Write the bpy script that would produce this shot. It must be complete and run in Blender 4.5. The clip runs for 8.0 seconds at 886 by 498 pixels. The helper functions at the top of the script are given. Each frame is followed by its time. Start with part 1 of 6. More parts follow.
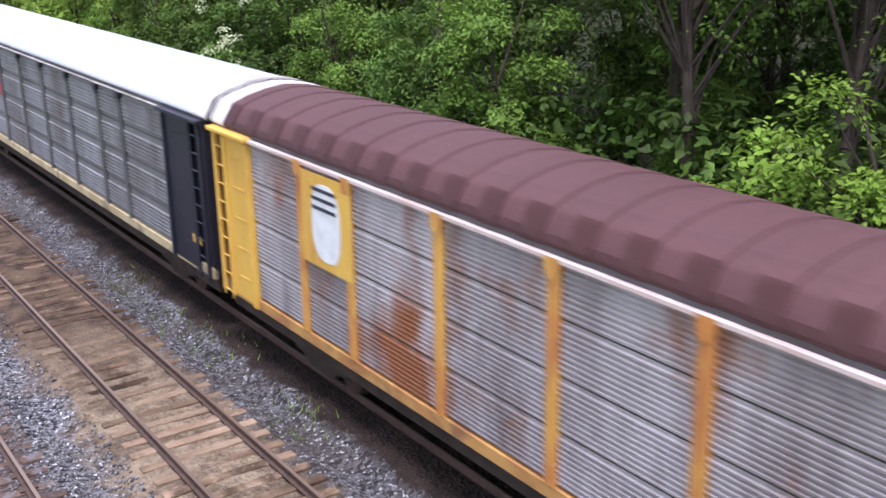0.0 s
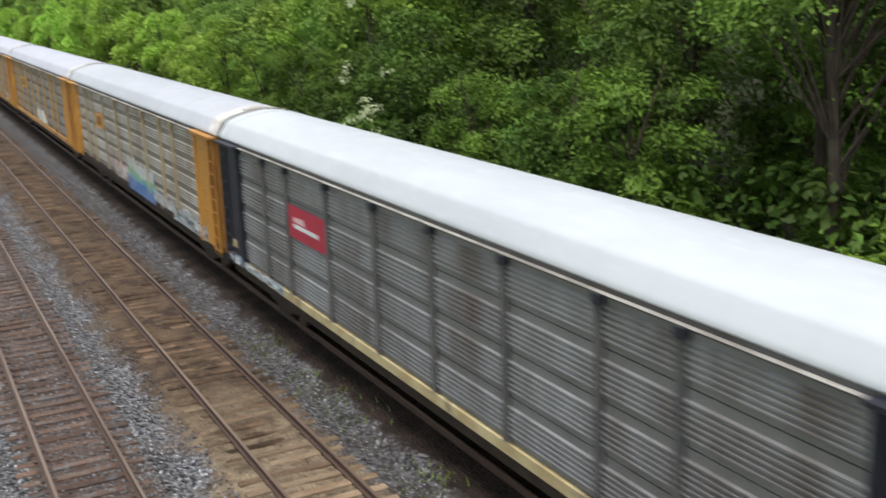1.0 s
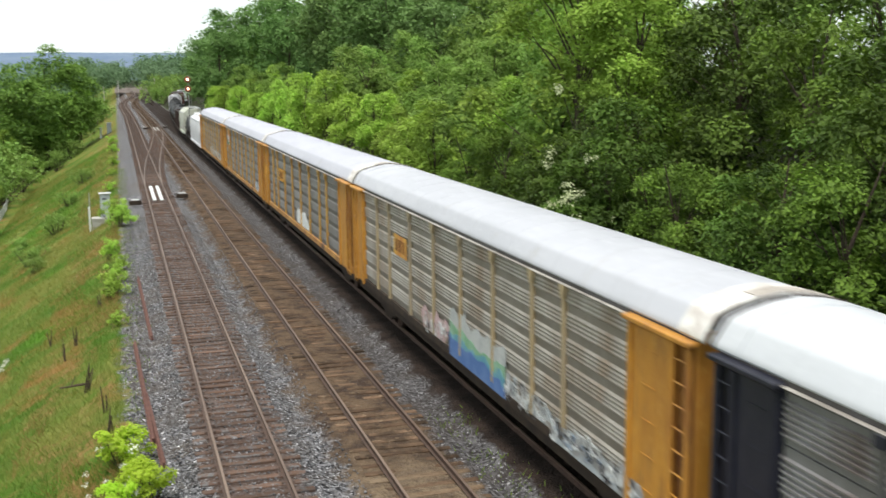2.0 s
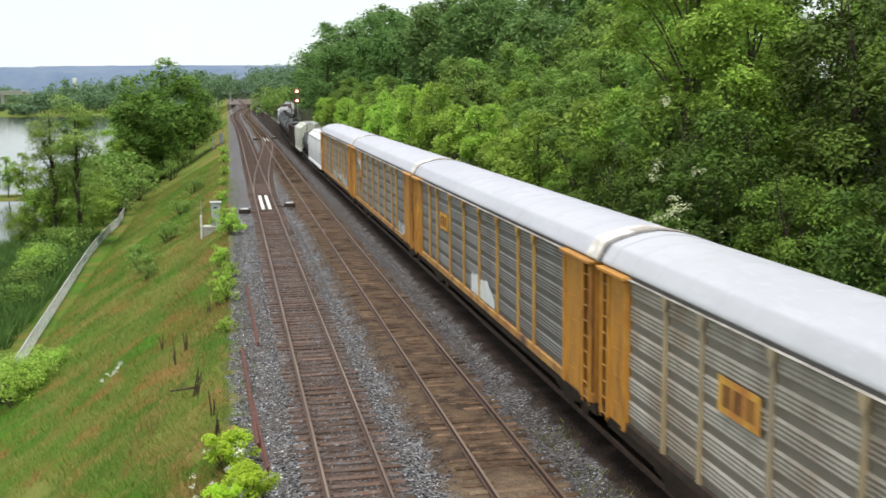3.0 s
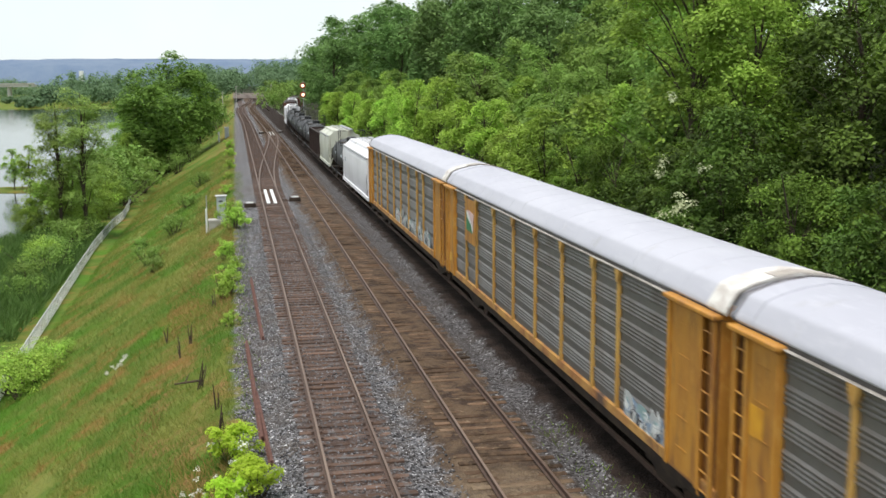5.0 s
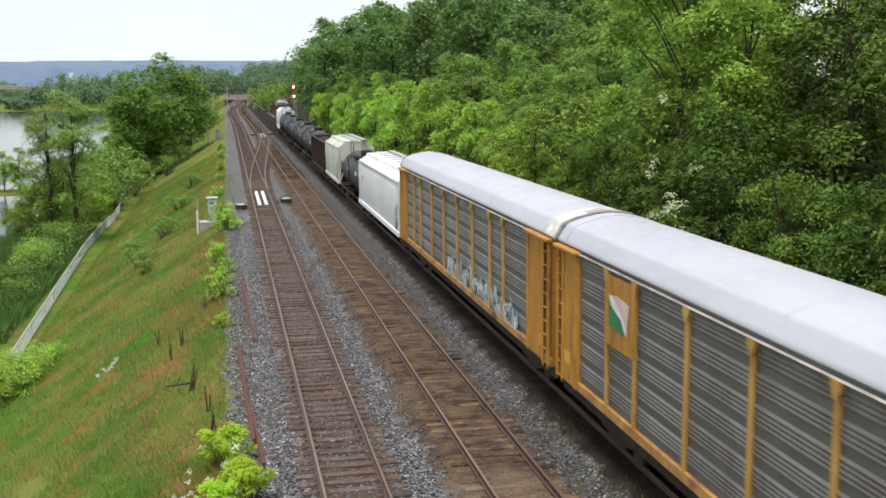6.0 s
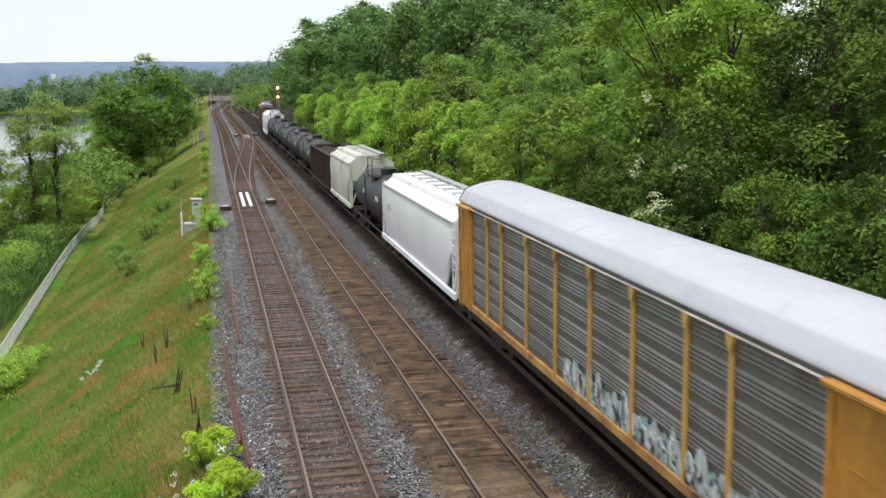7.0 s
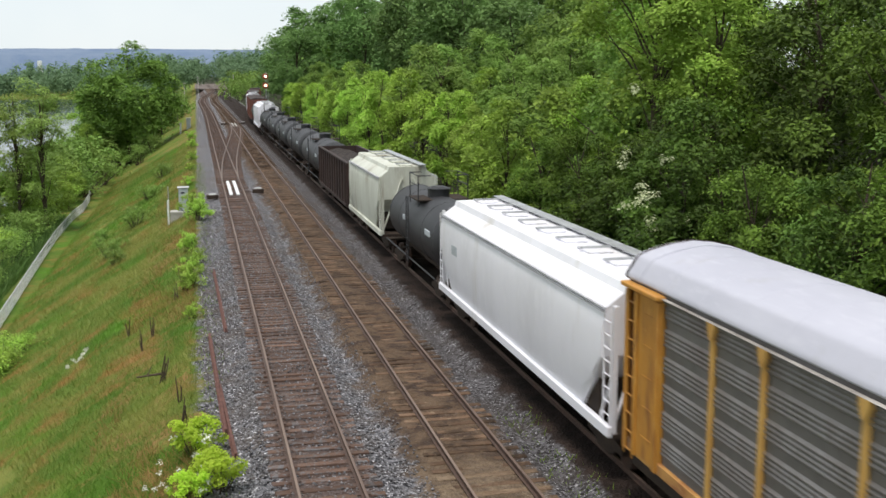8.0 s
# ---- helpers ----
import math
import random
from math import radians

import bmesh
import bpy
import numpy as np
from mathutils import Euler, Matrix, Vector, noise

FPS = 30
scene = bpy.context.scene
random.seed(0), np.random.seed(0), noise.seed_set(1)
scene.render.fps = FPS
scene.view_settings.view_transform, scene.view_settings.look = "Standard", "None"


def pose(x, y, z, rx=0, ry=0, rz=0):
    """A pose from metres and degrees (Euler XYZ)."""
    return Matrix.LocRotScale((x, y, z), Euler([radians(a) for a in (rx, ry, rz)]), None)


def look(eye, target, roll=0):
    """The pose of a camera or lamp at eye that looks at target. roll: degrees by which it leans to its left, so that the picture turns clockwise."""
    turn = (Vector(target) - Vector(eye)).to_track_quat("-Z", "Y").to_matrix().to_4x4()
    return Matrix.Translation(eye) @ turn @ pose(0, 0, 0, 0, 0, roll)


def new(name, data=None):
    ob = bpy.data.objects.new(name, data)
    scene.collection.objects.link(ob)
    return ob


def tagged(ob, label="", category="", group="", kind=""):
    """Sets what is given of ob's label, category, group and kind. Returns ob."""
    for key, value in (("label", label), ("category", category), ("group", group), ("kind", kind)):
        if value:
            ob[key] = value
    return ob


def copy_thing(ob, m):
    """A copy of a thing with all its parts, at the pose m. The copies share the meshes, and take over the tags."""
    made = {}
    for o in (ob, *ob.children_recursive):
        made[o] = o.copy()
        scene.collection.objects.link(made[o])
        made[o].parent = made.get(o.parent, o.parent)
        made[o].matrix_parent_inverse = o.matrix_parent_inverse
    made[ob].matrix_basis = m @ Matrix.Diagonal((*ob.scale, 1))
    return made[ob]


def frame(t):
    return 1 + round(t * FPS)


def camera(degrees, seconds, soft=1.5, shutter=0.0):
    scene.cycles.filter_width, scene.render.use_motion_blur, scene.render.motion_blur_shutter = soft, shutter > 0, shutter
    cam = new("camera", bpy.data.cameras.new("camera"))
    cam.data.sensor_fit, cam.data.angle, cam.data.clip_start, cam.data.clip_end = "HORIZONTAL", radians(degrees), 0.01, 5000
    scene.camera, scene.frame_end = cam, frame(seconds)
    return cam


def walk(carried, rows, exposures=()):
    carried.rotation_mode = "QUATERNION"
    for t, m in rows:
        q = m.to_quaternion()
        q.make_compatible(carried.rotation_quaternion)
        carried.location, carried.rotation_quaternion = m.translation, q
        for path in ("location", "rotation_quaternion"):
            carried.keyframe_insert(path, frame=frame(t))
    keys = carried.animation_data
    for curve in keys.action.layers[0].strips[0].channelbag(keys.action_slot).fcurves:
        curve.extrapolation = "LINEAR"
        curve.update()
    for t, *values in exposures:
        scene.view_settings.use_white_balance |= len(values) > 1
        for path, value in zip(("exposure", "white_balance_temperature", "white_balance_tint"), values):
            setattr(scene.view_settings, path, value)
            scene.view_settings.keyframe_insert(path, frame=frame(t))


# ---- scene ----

# camera on a road bridge over the line: z = 0 is the top of the rails, y runs along them
EYE_Z = 9.6
cam = camera(45.28, 8.0, soft=1.6, shutter=0.3)


def gaze(yaw, pitch, lean):
    return pose(0, 0, EYE_Z, 90 + pitch, 0, yaw) @ pose(0, 0, 0, 0, 0, -lean)


walk(cam, [(t, gaze(a, b, c)) for t, a, b, c in (
    (0.0, -34.90, -18.01, 0.91),
    (0.5, -33.10, -16.85, 1.29),
    (1.0, -27.47, -14.19, 1.98),
    (1.5, -21.43, -11.37, 1.46),
    (2.0, -16.83, -9.46, 0.61),
    (2.2, -15.67, -9.11, 0.78),
    (3.3, -10.22, -8.80, 0.52),
    (3.5, -10.00, -8.82, 0.49),
    (4.0, -10.75, -8.97, 0.27),
    (4.5, -10.92, -9.06, 0.32),
    (6.0, -11.41, -8.98, 0.47),
    (6.5, -12.11, -9.10, 0.57),
    (7.0, -12.22, -8.97, 0.64),
    (7.5, -12.67, -9.43, 0.42),
    (8.0, -12.91, -9.51, 0.17))],
    exposures=[(0.0, 0.68, 5800, 27), (0.5, 0.46, 5640, 27), (1.0, 0.12, 6500, 11), (1.5, 0.18, 6700, 10), (2.0, 0.26, 6750, 9), (3.5, 0.14, 6680, 11), (6.5, 0.12, 6650, 11), (8.0, 0.0, 6620, 13)])

# ---- light: a thin bright overcast ----
world = bpy.data.worlds.new("world")
scene.world = world
world.use_nodes = True
wn, wl = world.node_tree.nodes, world.node_tree.links
sky = wn.new("ShaderNodeTexSky")
sky.sky_type, sky.sun_disc = "NISHITA", False
sky.sun_elevation, sky.sun_rotation = radians(73), radians(209)
cloud = wn.new("ShaderNodeTexNoise")
cloud.inputs["Scale"].default_value, cloud.inputs["Detail"].default_value = 2.2, 5
ramp = wn.new("ShaderNodeValToRGB")
ramp.color_ramp.elements[0].color, ramp.color_ramp.elements[1].color = (10.2, 11.5, 12.0, 1), (12.1, 12.9, 12.9, 1)
ramp.color_ramp.elements[0].position, ramp.color_ramp.elements[1].position = 0.35, 0.65
veil = wn.new("ShaderNodeMix")
veil.data_type = "RGBA"
veil.inputs[0].default_value = 0.8
wl.new(cloud.outputs["Fac"], ramp.inputs[0])
wl.new(sky.outputs[0], veil.inputs[6])
wl.new(ramp.outputs[0], veil.inputs[7])
wl.new(veil.outputs[2], wn["Background"].inputs[0])
wn["Background"].inputs[1].default_value = 0.090

sun = new("sun", bpy.data.lights.new("sun", "SUN"))
sun.data.energy, sun.data.angle, sun.data.color = 3.0, radians(16), (1.0, 0.96, 0.9)
sun.matrix_world = look((-9, -16, 60), (0, 0, 0))


# ---- materials ----
def nodes_of(name):
    m = bpy.data.materials.new(name)
    m.use_nodes = True
    return m, m.node_tree.nodes, m.node_tree.links, m.node_tree.nodes["Principled BSDF"]


def noise_node(n, l, vector, scale, detail=4, rough=0.6):
    k = n.new("ShaderNodeTexNoise")
    k.inputs["Scale"].default_value, k.inputs["Detail"].default_value, k.inputs["Roughness"].default_value = scale, detail, rough
    l.new(vector, k.inputs["Vector"])
    return k.outputs["Fac"]


def mixed(n, l, fac, a, b, lo=0.4, hi=0.6):
    r = n.new("ShaderNodeMapRange")
    r.inputs["From Min"].default_value, r.inputs["From Max"].default_value = lo, hi
    l.new(fac, r.inputs["Value"])
    m = n.new("ShaderNodeMix")
    m.data_type = "RGBA"
    l.new(r.outputs[0], m.inputs[0])
    for sock, v in ((6, a), (7, b)):
        if isinstance(v, tuple):
            m.inputs[sock].default_value = (*v, 1)
        else:
            l.new(v, m.inputs[sock])
    return m.outputs[2]


def surface(name, base, second, fine=None, scale=1.0, stretch=(1, 1, 1), rough=0.7, metal=0.0, bump=0.2, lo=0.4, hi=0.6, vary=0.0, extra=None, world=False):
    """base and second mix by broad stains, fine goes on top as small specks; vary: brightness from piece to piece."""
    m, n, l, p = nodes_of(name)
    tc = n.new("ShaderNodeTexCoord")
    mp = n.new("ShaderNodeMapping")
    mp.inputs["Scale"].default_value = stretch
    coords = n.new("ShaderNodeNewGeometry").outputs["Position"] if world else tc.outputs["Object"]
    l.new(coords, mp.inputs["Vector"])
    v = mp.outputs[0]
    big = noise_node(n, l, v, scale, 5)
    small = noise_node(n, l, v, scale * 9, 4, 0.7)
    c = mixed(n, l, big, base, second, lo, hi)
    if fine:
        c = mixed(n, l, small, c, fine, 0.52, 0.75)
    for col, sc, st, a, b in extra or ():
        mp2 = n.new("ShaderNodeMapping")
        mp2.inputs["Scale"].default_value = st
        l.new(coords, mp2.inputs["Vector"])
        c = mixed(n, l, noise_node(n, l, mp2.outputs[0], sc, 5, 0.65), c, col, a, b)
    if vary:
        info = n.new("ShaderNodeObjectInfo")
        hsv = n.new("ShaderNodeHueSaturation")
        r = n.new("ShaderNodeMapRange")
        r.inputs["To Min"].default_value, r.inputs["To Max"].default_value = 1 - vary, 1 + vary
        l.new(info.outputs["Random"], r.inputs["Value"])
        l.new(r.outputs[0], hsv.inputs["Value"])
        l.new(c, hsv.inputs["Color"])
        c = hsv.outputs[0]
    l.new(c, p.inputs["Base Color"])
    p.inputs["Roughness"].default_value, p.inputs["Metallic"].default_value = rough, metal
    p.inputs["Specular IOR Level"].default_value = 0.15 if rough > 0.7 else 0.35
    if bump:
        b = n.new("ShaderNodeBump")
        b.inputs["Strength"].default_value, b.inputs["Distance"].default_value = bump, 0.03
        l.new(small, b.inputs["Height"])
        l.new(b.outputs[0], p.inputs["Normal"])
    return m


def leaf_material(name, dark, light, translucent=0.35, lo=0.0, low=0.75, high=1.3):
    m, n, l, p = nodes_of(name)
    geo = n.new("ShaderNodeNewGeometry")
    info = n.new("ShaderNodeObjectInfo")
    c = mixed(n, l, geo.outputs["Random Per Island"], dark, light, lo - 0.7, 1.7)
    tc = n.new("ShaderNodeTexCoord")
    clump = noise_node(n, l, tc.outputs["Object"], 0.6, 3)
    hsv = n.new("ShaderNodeHueSaturation")
    r = n.new("ShaderNodeMapRange")
    r.inputs["From Min"].default_value, r.inputs["From Max"].default_value = 0.3, 0.7
    r.inputs["To Min"].default_value, r.inputs["To Max"].default_value = low, high
    l.new(clump, r.inputs["Value"])
    h = n.new("ShaderNodeMapRange")
    h.inputs["To Min"].default_value, h.inputs["To Max"].default_value = 0.494, 0.512
    l.new(info.outputs["Random"], h.inputs["Value"])
    l.new(h.outputs[0], hsv.inputs["Hue"])
    own = n.new("ShaderNodeMapRange")
    own.inputs["To Min"].default_value, own.inputs["To Max"].default_value = 0.84, 1.18
    l.new(info.outputs["Random"], own.inputs["Value"])
    tone = n.new("ShaderNodeMath")
    tone.operation = "MULTIPLY"
    l.new(r.outputs[0], tone.inputs[0])
    l.new(own.outputs[0], tone.inputs[1])
    l.new(tone.outputs[0], hsv.inputs["Value"])
    l.new(c, hsv.inputs["Color"])
    l.new(hsv.outputs[0], p.inputs["Base Color"])
    p.inputs["Roughness"].default_value = 0.6
    p.inputs["Specular IOR Level"].default_value = 0.2
    t = n.new("ShaderNodeBsdfTranslucent")
    l.new(hsv.outputs[0], t.inputs["Color"])
    mx = n.new("ShaderNodeMixShader")
    mx.inputs[0].default_value = translucent
    l.new(p.outputs[0], mx.inputs[1])
    l.new(t.outputs[0], mx.inputs[2])
    l.new(mx.outputs[0], n["Material Output"].inputs["Surface"])
    return m


def glow(name, colour, strength):
    m, n, l, p = nodes_of(name)
    p.inputs["Base Color"].default_value = (*colour, 1)
    p.inputs["Emission Color"].default_value = (*colour, 1)
    p.inputs["Emission Strength"].default_value = strength
    return m


RUST, RUST_DARK = (0.20, 0.07, 0.03), (0.09, 0.035, 0.02)
M = dict(
    rail=surface("rail_steel", (0.10, 0.06, 0.045), (0.07, 0.045, 0.035), (0.13, 0.08, 0.06), 3, rough=0.6, metal=0.3),
    rail_head=surface("rail_head", (0.25, 0.18, 0.14), (0.17, 0.115, 0.09), None, 2, (1, 0.05, 1), rough=0.5, metal=0.5, bump=0),
    tie_dark=surface("creosoted_wood", (0.088, 0.056, 0.044), (0.125, 0.08, 0.06), (0.045, 0.03, 0.025), 1.0, (0.8, 3, 3), rough=0.9, bump=0.6, vary=0.3, world=True, extra=[((0.115, 0.11, 0.112), 5, (1, 1, 1), 0.5, 0.6), ((0.15, 0.09, 0.065), 0.35, (1, 1, 1), 0.52, 0.68)]),
    tie_tan=surface("weathered_wood", (0.172, 0.114, 0.074), (0.255, 0.188, 0.128), (0.075, 0.05, 0.034), 0.9, (0.8, 2.5, 3), rough=0.9, bump=0.6, vary=0.38, world=True, extra=[((0.055, 0.036, 0.024), 0.5, (1.3, 0.7, 1), 0.5, 0.62), ((0.21, 0.155, 0.10), 4, (1, 1, 1), 0.56, 0.66)]),
    tie_brown=surface("oil_stained_wood", (0.10, 0.061, 0.039), (0.15, 0.097, 0.063), (0.045, 0.029, 0.02), 0.9, (0.8, 2.5, 3), rough=0.9, bump=0.6, vary=0.38, world=True, extra=[((0.045, 0.03, 0.02), 0.5, (1.3, 0.7, 1), 0.48, 0.6), ((0.19, 0.14, 0.095), 4, (1, 1, 1), 0.58, 0.68)]),
    galv_dull=surface("dull_galvanised_panel", (0.19, 0.183, 0.178), (0.15, 0.14, 0.131), (0.215, 0.208, 0.203), 0.7, (1, 1, 0.35), rough=0.5, metal=0.45, bump=0.05, vary=0.08, extra=[((0.13, 0.11, 0.10), 0.9, (1, 0.9, 0.25), 0.5, 0.72)]),
    galv=surface("galvanised_panel", (0.30, 0.30, 0.31), (0.21, 0.20, 0.20), (0.36, 0.36, 0.37), 0.7, (1, 1, 0.35), rough=0.5, metal=0.45, bump=0.05, vary=0.08, extra=[((0.15, 0.12, 0.11), 0.9, (1, 0.9, 0.25), 0.5, 0.72)]),
    galv_rust=surface("rust_stained_panel", (0.47, 0.44, 0.45), (0.33, 0.29, 0.29), (0.53, 0.50, 0.50), 0.8, (1, 1, 0.3), rough=0.55, metal=0.4, bump=0.05, vary=0.1, extra=[((0.30, 0.125, 0.06), 0.55, (1, 0.8, 0.5), 0.52, 0.66), ((0.15, 0.12, 0.12), 1.3, (1, 1.4, 0.15), 0.55, 0.75)]),
    galv_tan=surface("tan_stained_panel", (0.35, 0.325, 0.29), (0.25, 0.225, 0.195), (0.39, 0.365, 0.33), 0.7, (1, 1, 0.3), rough=0.6, metal=0.3, bump=0.05, vary=0.1, extra=[((0.22, 0.16, 0.11), 0.8, (1, 0.9, 0.3), 0.5, 0.72)]),
    core_dark=surface("unlit_core", (0.02, 0.02, 0.022), (0.035, 0.03, 0.03), None, 2, rough=0.8),
    yellow=surface("yellow_paint", (0.50, 0.236, 0.038), (0.40, 0.18, 0.035), (0.55, 0.30, 0.07), 0.9, (1, 1, 0.4), rough=0.5, bump=0.05, vary=0.06, extra=[((0.20, 0.075, 0.03), 1.1, (2, 2, 0.3), 0.52, 0.66), ((0.13, 0.08, 0.05), 3.5, (2, 2, 0.2), 0.58, 0.7)]),
    yellow_new=surface("bright_yellow_paint", (0.68, 0.42, 0.07), (0.60, 0.34, 0.06), (0.72, 0.47, 0.12), 0.9, (1, 1, 0.4), rough=0.5, bump=0.05, extra=[((0.30, 0.11, 0.04), 1.1, (2, 2, 0.3), 0.6, 0.75)]),
    post_rust=surface("rusty_yellow_paint", (0.62, 0.36, 0.07), (0.50, 0.20, 0.05), (0.66, 0.40, 0.10), 1.2, (1, 1, 0.5), rough=0.6, bump=0.1, extra=[((0.36, 0.13, 0.045), 1.5, (2, 2, 0.5), 0.5, 0.66)]),
    post_yellow=surface("dull_yellow_paint", (0.54, 0.33, 0.095), (0.46, 0.25, 0.065), (0.58, 0.39, 0.14), 1.2, (1, 1, 0.4), rough=0.55, extra=[((0.30, 0.15, 0.06), 1.3, (2, 2, 0.4), 0.56, 0.72)]),
    post_grey=surface("dark_grey_steel", (0.10, 0.10, 0.105), (0.14, 0.135, 0.13), (0.07, 0.07, 0.07), 1.2, (1, 1, 0.4), rough=0.55, metal=0.3),
    post_tan=surface("dull_tan_steel", (0.36, 0.31, 0.25), (0.28, 0.22, 0.16), (0.42, 0.37, 0.3), 1.2, (1, 1, 0.4), rough=0.6, metal=0.2),
    navy=surface("dark_blue_paint", (0.012, 0.013, 0.024), (0.02, 0.02, 0.032), (0.03, 0.03, 0.042), 1.0, (1, 1, 0.4), rough=0.45),
    roof_white=surface("white_roof_paint", (0.51, 0.53, 0.57), (0.46, 0.48, 0.52), (0.53, 0.55, 0.59), 0.6, (1, 0.3, 1), rough=0.5, bump=0.04),
    roof_pale=surface("aged_white_roof_paint", (0.46, 0.47, 0.52), (0.41, 0.42, 0.465), (0.48, 0.49, 0.535), 0.6, (1, 0.3, 1), rough=0.5, bump=0.04, extra=[((0.38, 0.37, 0.37), 0.9, (0.5, 1.2, 1), 0.6, 0.8)]),
    roof_grey=surface("pale_grey_roof_paint", (0.46, 0.465, 0.53), (0.41, 0.415, 0.48), (0.485, 0.49, 0.55), 0.5, (1, 0.3, 1), rough=0.5, bump=0.04, extra=[((0.34, 0.33, 0.33), 0.9, (0.5, 1.2, 1), 0.62, 0.8)]),
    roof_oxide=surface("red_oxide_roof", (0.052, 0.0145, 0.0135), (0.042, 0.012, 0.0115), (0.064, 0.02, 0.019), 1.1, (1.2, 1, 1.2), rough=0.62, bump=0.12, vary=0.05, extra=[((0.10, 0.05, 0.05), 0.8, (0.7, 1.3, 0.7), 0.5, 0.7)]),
    roof_oxide_pale=surface("paler_oxide_roof", (0.09, 0.037, 0.037), (0.074, 0.029, 0.03), (0.105, 0.046, 0.047), 1.1, (1.2, 1, 1.2), rough=0.65, bump=0.12, vary=0.06),
    pink=surface("faded_eave_paint", (0.62, 0.52, 0.50), (0.52, 0.38, 0.34), (0.66, 0.58, 0.56), 1.2, (1, 0.4, 1), rough=0.6),
    tan_seal=surface("tan_roof_panel", (0.44, 0.40, 0.37), (0.33, 0.30, 0.27), (0.5, 0.47, 0.44), 2, rough=0.8, bump=0.2),
    bellows=surface("white_sealant", (0.68, 0.67, 0.65), (0.52, 0.48, 0.46), (0.74, 0.73, 0.72), 2.5, rough=0.8, bump=0.2),
    under=surface("underframe_grime", (0.035, 0.027, 0.023), (0.055, 0.04, 0.03), (0.025, 0.02, 0.018), 2, rough=0.85),
    wheel=surface("wheel_steel", (0.06, 0.04, 0.032), (0.09, 0.055, 0.04), None, 3, rough=0.6, metal=0.5),
    sill_cream=surface("cream_sill_paint", (0.50, 0.42, 0.24), (0.38, 0.29, 0.15), (0.56, 0.49, 0.32), 1.4, (1, 0.7, 1), rough=0.6, extra=[((0.12, 0.09, 0.07), 1.2, (1, 1.2, 1), 0.55, 0.7)]),
    sill_rust=surface("rusty_sill", (0.46, 0.25, 0.07), (0.30, 0.13, 0.045), (0.50, 0.30, 0.12), 1.4, (1, 0.7, 1), rough=0.7, extra=[((0.10, 0.06, 0.045), 1.1, (1, 1.1, 1), 0.55, 0.72)]),
    white=surface("white_car_paint", (0.77, 0.77, 0.82), (0.69, 0.69, 0.73), (0.80, 0.80, 0.84), 0.5, (1, 0.6, 0.3), rough=0.42, bump=0.03, extra=[((0.50, 0.47, 0.42), 0.8, (1, 1, 0.15), 0.58, 0.8)]),
    pale_green=surface("pale_grey_green_paint", (0.56, 0.58, 0.51), (0.47, 0.48, 0.41), (0.6, 0.62, 0.56), 0.7, (1, 1, 0.3), rough=0.55, bump=0.05, extra=[((0.22, 0.17, 0.11), 0.9, (1, 1, 0.2), 0.55, 0.75)]),
    tank=surface("black_tank_paint", (0.02, 0.021, 0.024), (0.032, 0.032, 0.036), (0.045, 0.044, 0.046), 0.8, (1, 1, 0.5), rough=0.52, bump=0.03, vary=0.15),
    oxide=surface("brown_gondola_paint", (0.03, 0.019, 0.017), (0.045, 0.026, 0.022), (0.02, 0.014, 0.013), 1.0, (1, 1, 0.4), rough=0.7, bump=0.1),
    boxcar=surface("brown_boxcar_paint", (0.19, 0.075, 0.055), (0.14, 0.055, 0.04), None, 1.0, (1, 1, 0.4), rough=0.6, bump=0.05),
    load=surface("coal_load", (0.03, 0.026, 0.025), (0.06, 0.05, 0.045), (0.02, 0.018, 0.018), 3, rough=0.95, bump=1.0),
    red=surface("red_sign_paint", (0.42, 0.03, 0.06), (0.36, 0.03, 0.055), None, 2, rough=0.5),
    green=surface("green_sign_paint", (0.03, 0.20, 0.09), (0.04, 0.16, 0.08), None, 2, rough=0.5),
    rose=surface("rose_sign_paint", (0.70, 0.50, 0.50), (0.62, 0.40, 0.42), None, 2, rough=0.5),
    orange=surface("orange_sign_paint", (0.68, 0.34, 0.03), (0.58, 0.27, 0.03), None, 2, rough=0.5),
    paint_white=surface("sprayed_white_paint", (0.74, 0.76, 0.76), (0.62, 0.64, 0.65), None, 3, rough=0.6),
    paint_pale=surface("faded_sprayed_paint", (0.47, 0.49, 0.49), (0.36, 0.38, 0.39), (0.55, 0.56, 0.56), 3, rough=0.6),
    paint_teal=surface("sprayed_teal_paint", (0.24, 0.36, 0.37), (0.30, 0.40, 0.42), None, 3, rough=0.6),
    paint_rose=surface("sprayed_rose_paint", (0.55, 0.38, 0.38), (0.50, 0.36, 0.40), None, 3, rough=0.6),
    paint_blue=surface("sprayed_blue_paint", (0.20, 0.29, 0.42), (0.33, 0.40, 0.50), None, 3, rough=0.6),
    paint_ink=surface("sprayed_black_paint", (0.03, 0.03, 0.035), (0.06, 0.06, 0.07), None, 3, rough=0.6),
    mark=surface("dark_marking", (0.03, 0.03, 0.05), (0.05, 0.05, 0.07), None, 2, rough=0.5),
    bark=surface("bark", (0.085, 0.065, 0.05), (0.055, 0.042, 0.034), (0.12, 0.1, 0.08), 2, (4, 4, 0.7), rough=0.95, bump=0.8),
    galv_plain=surface("galvanised_steel", (0.48, 0.49, 0.50), (0.38, 0.39, 0.40), None, 2, rough=0.45, metal=0.6),
    cabinet=surface("grey_cabinet_paint", (0.45, 0.49, 0.52), (0.38, 0.42, 0.45), None, 2, rough=0.5),
    concrete=surface("concrete", (0.46, 0.45, 0.42), (0.38, 0.37, 0.35), (0.5, 0.49, 0.47), 1, rough=0.9),
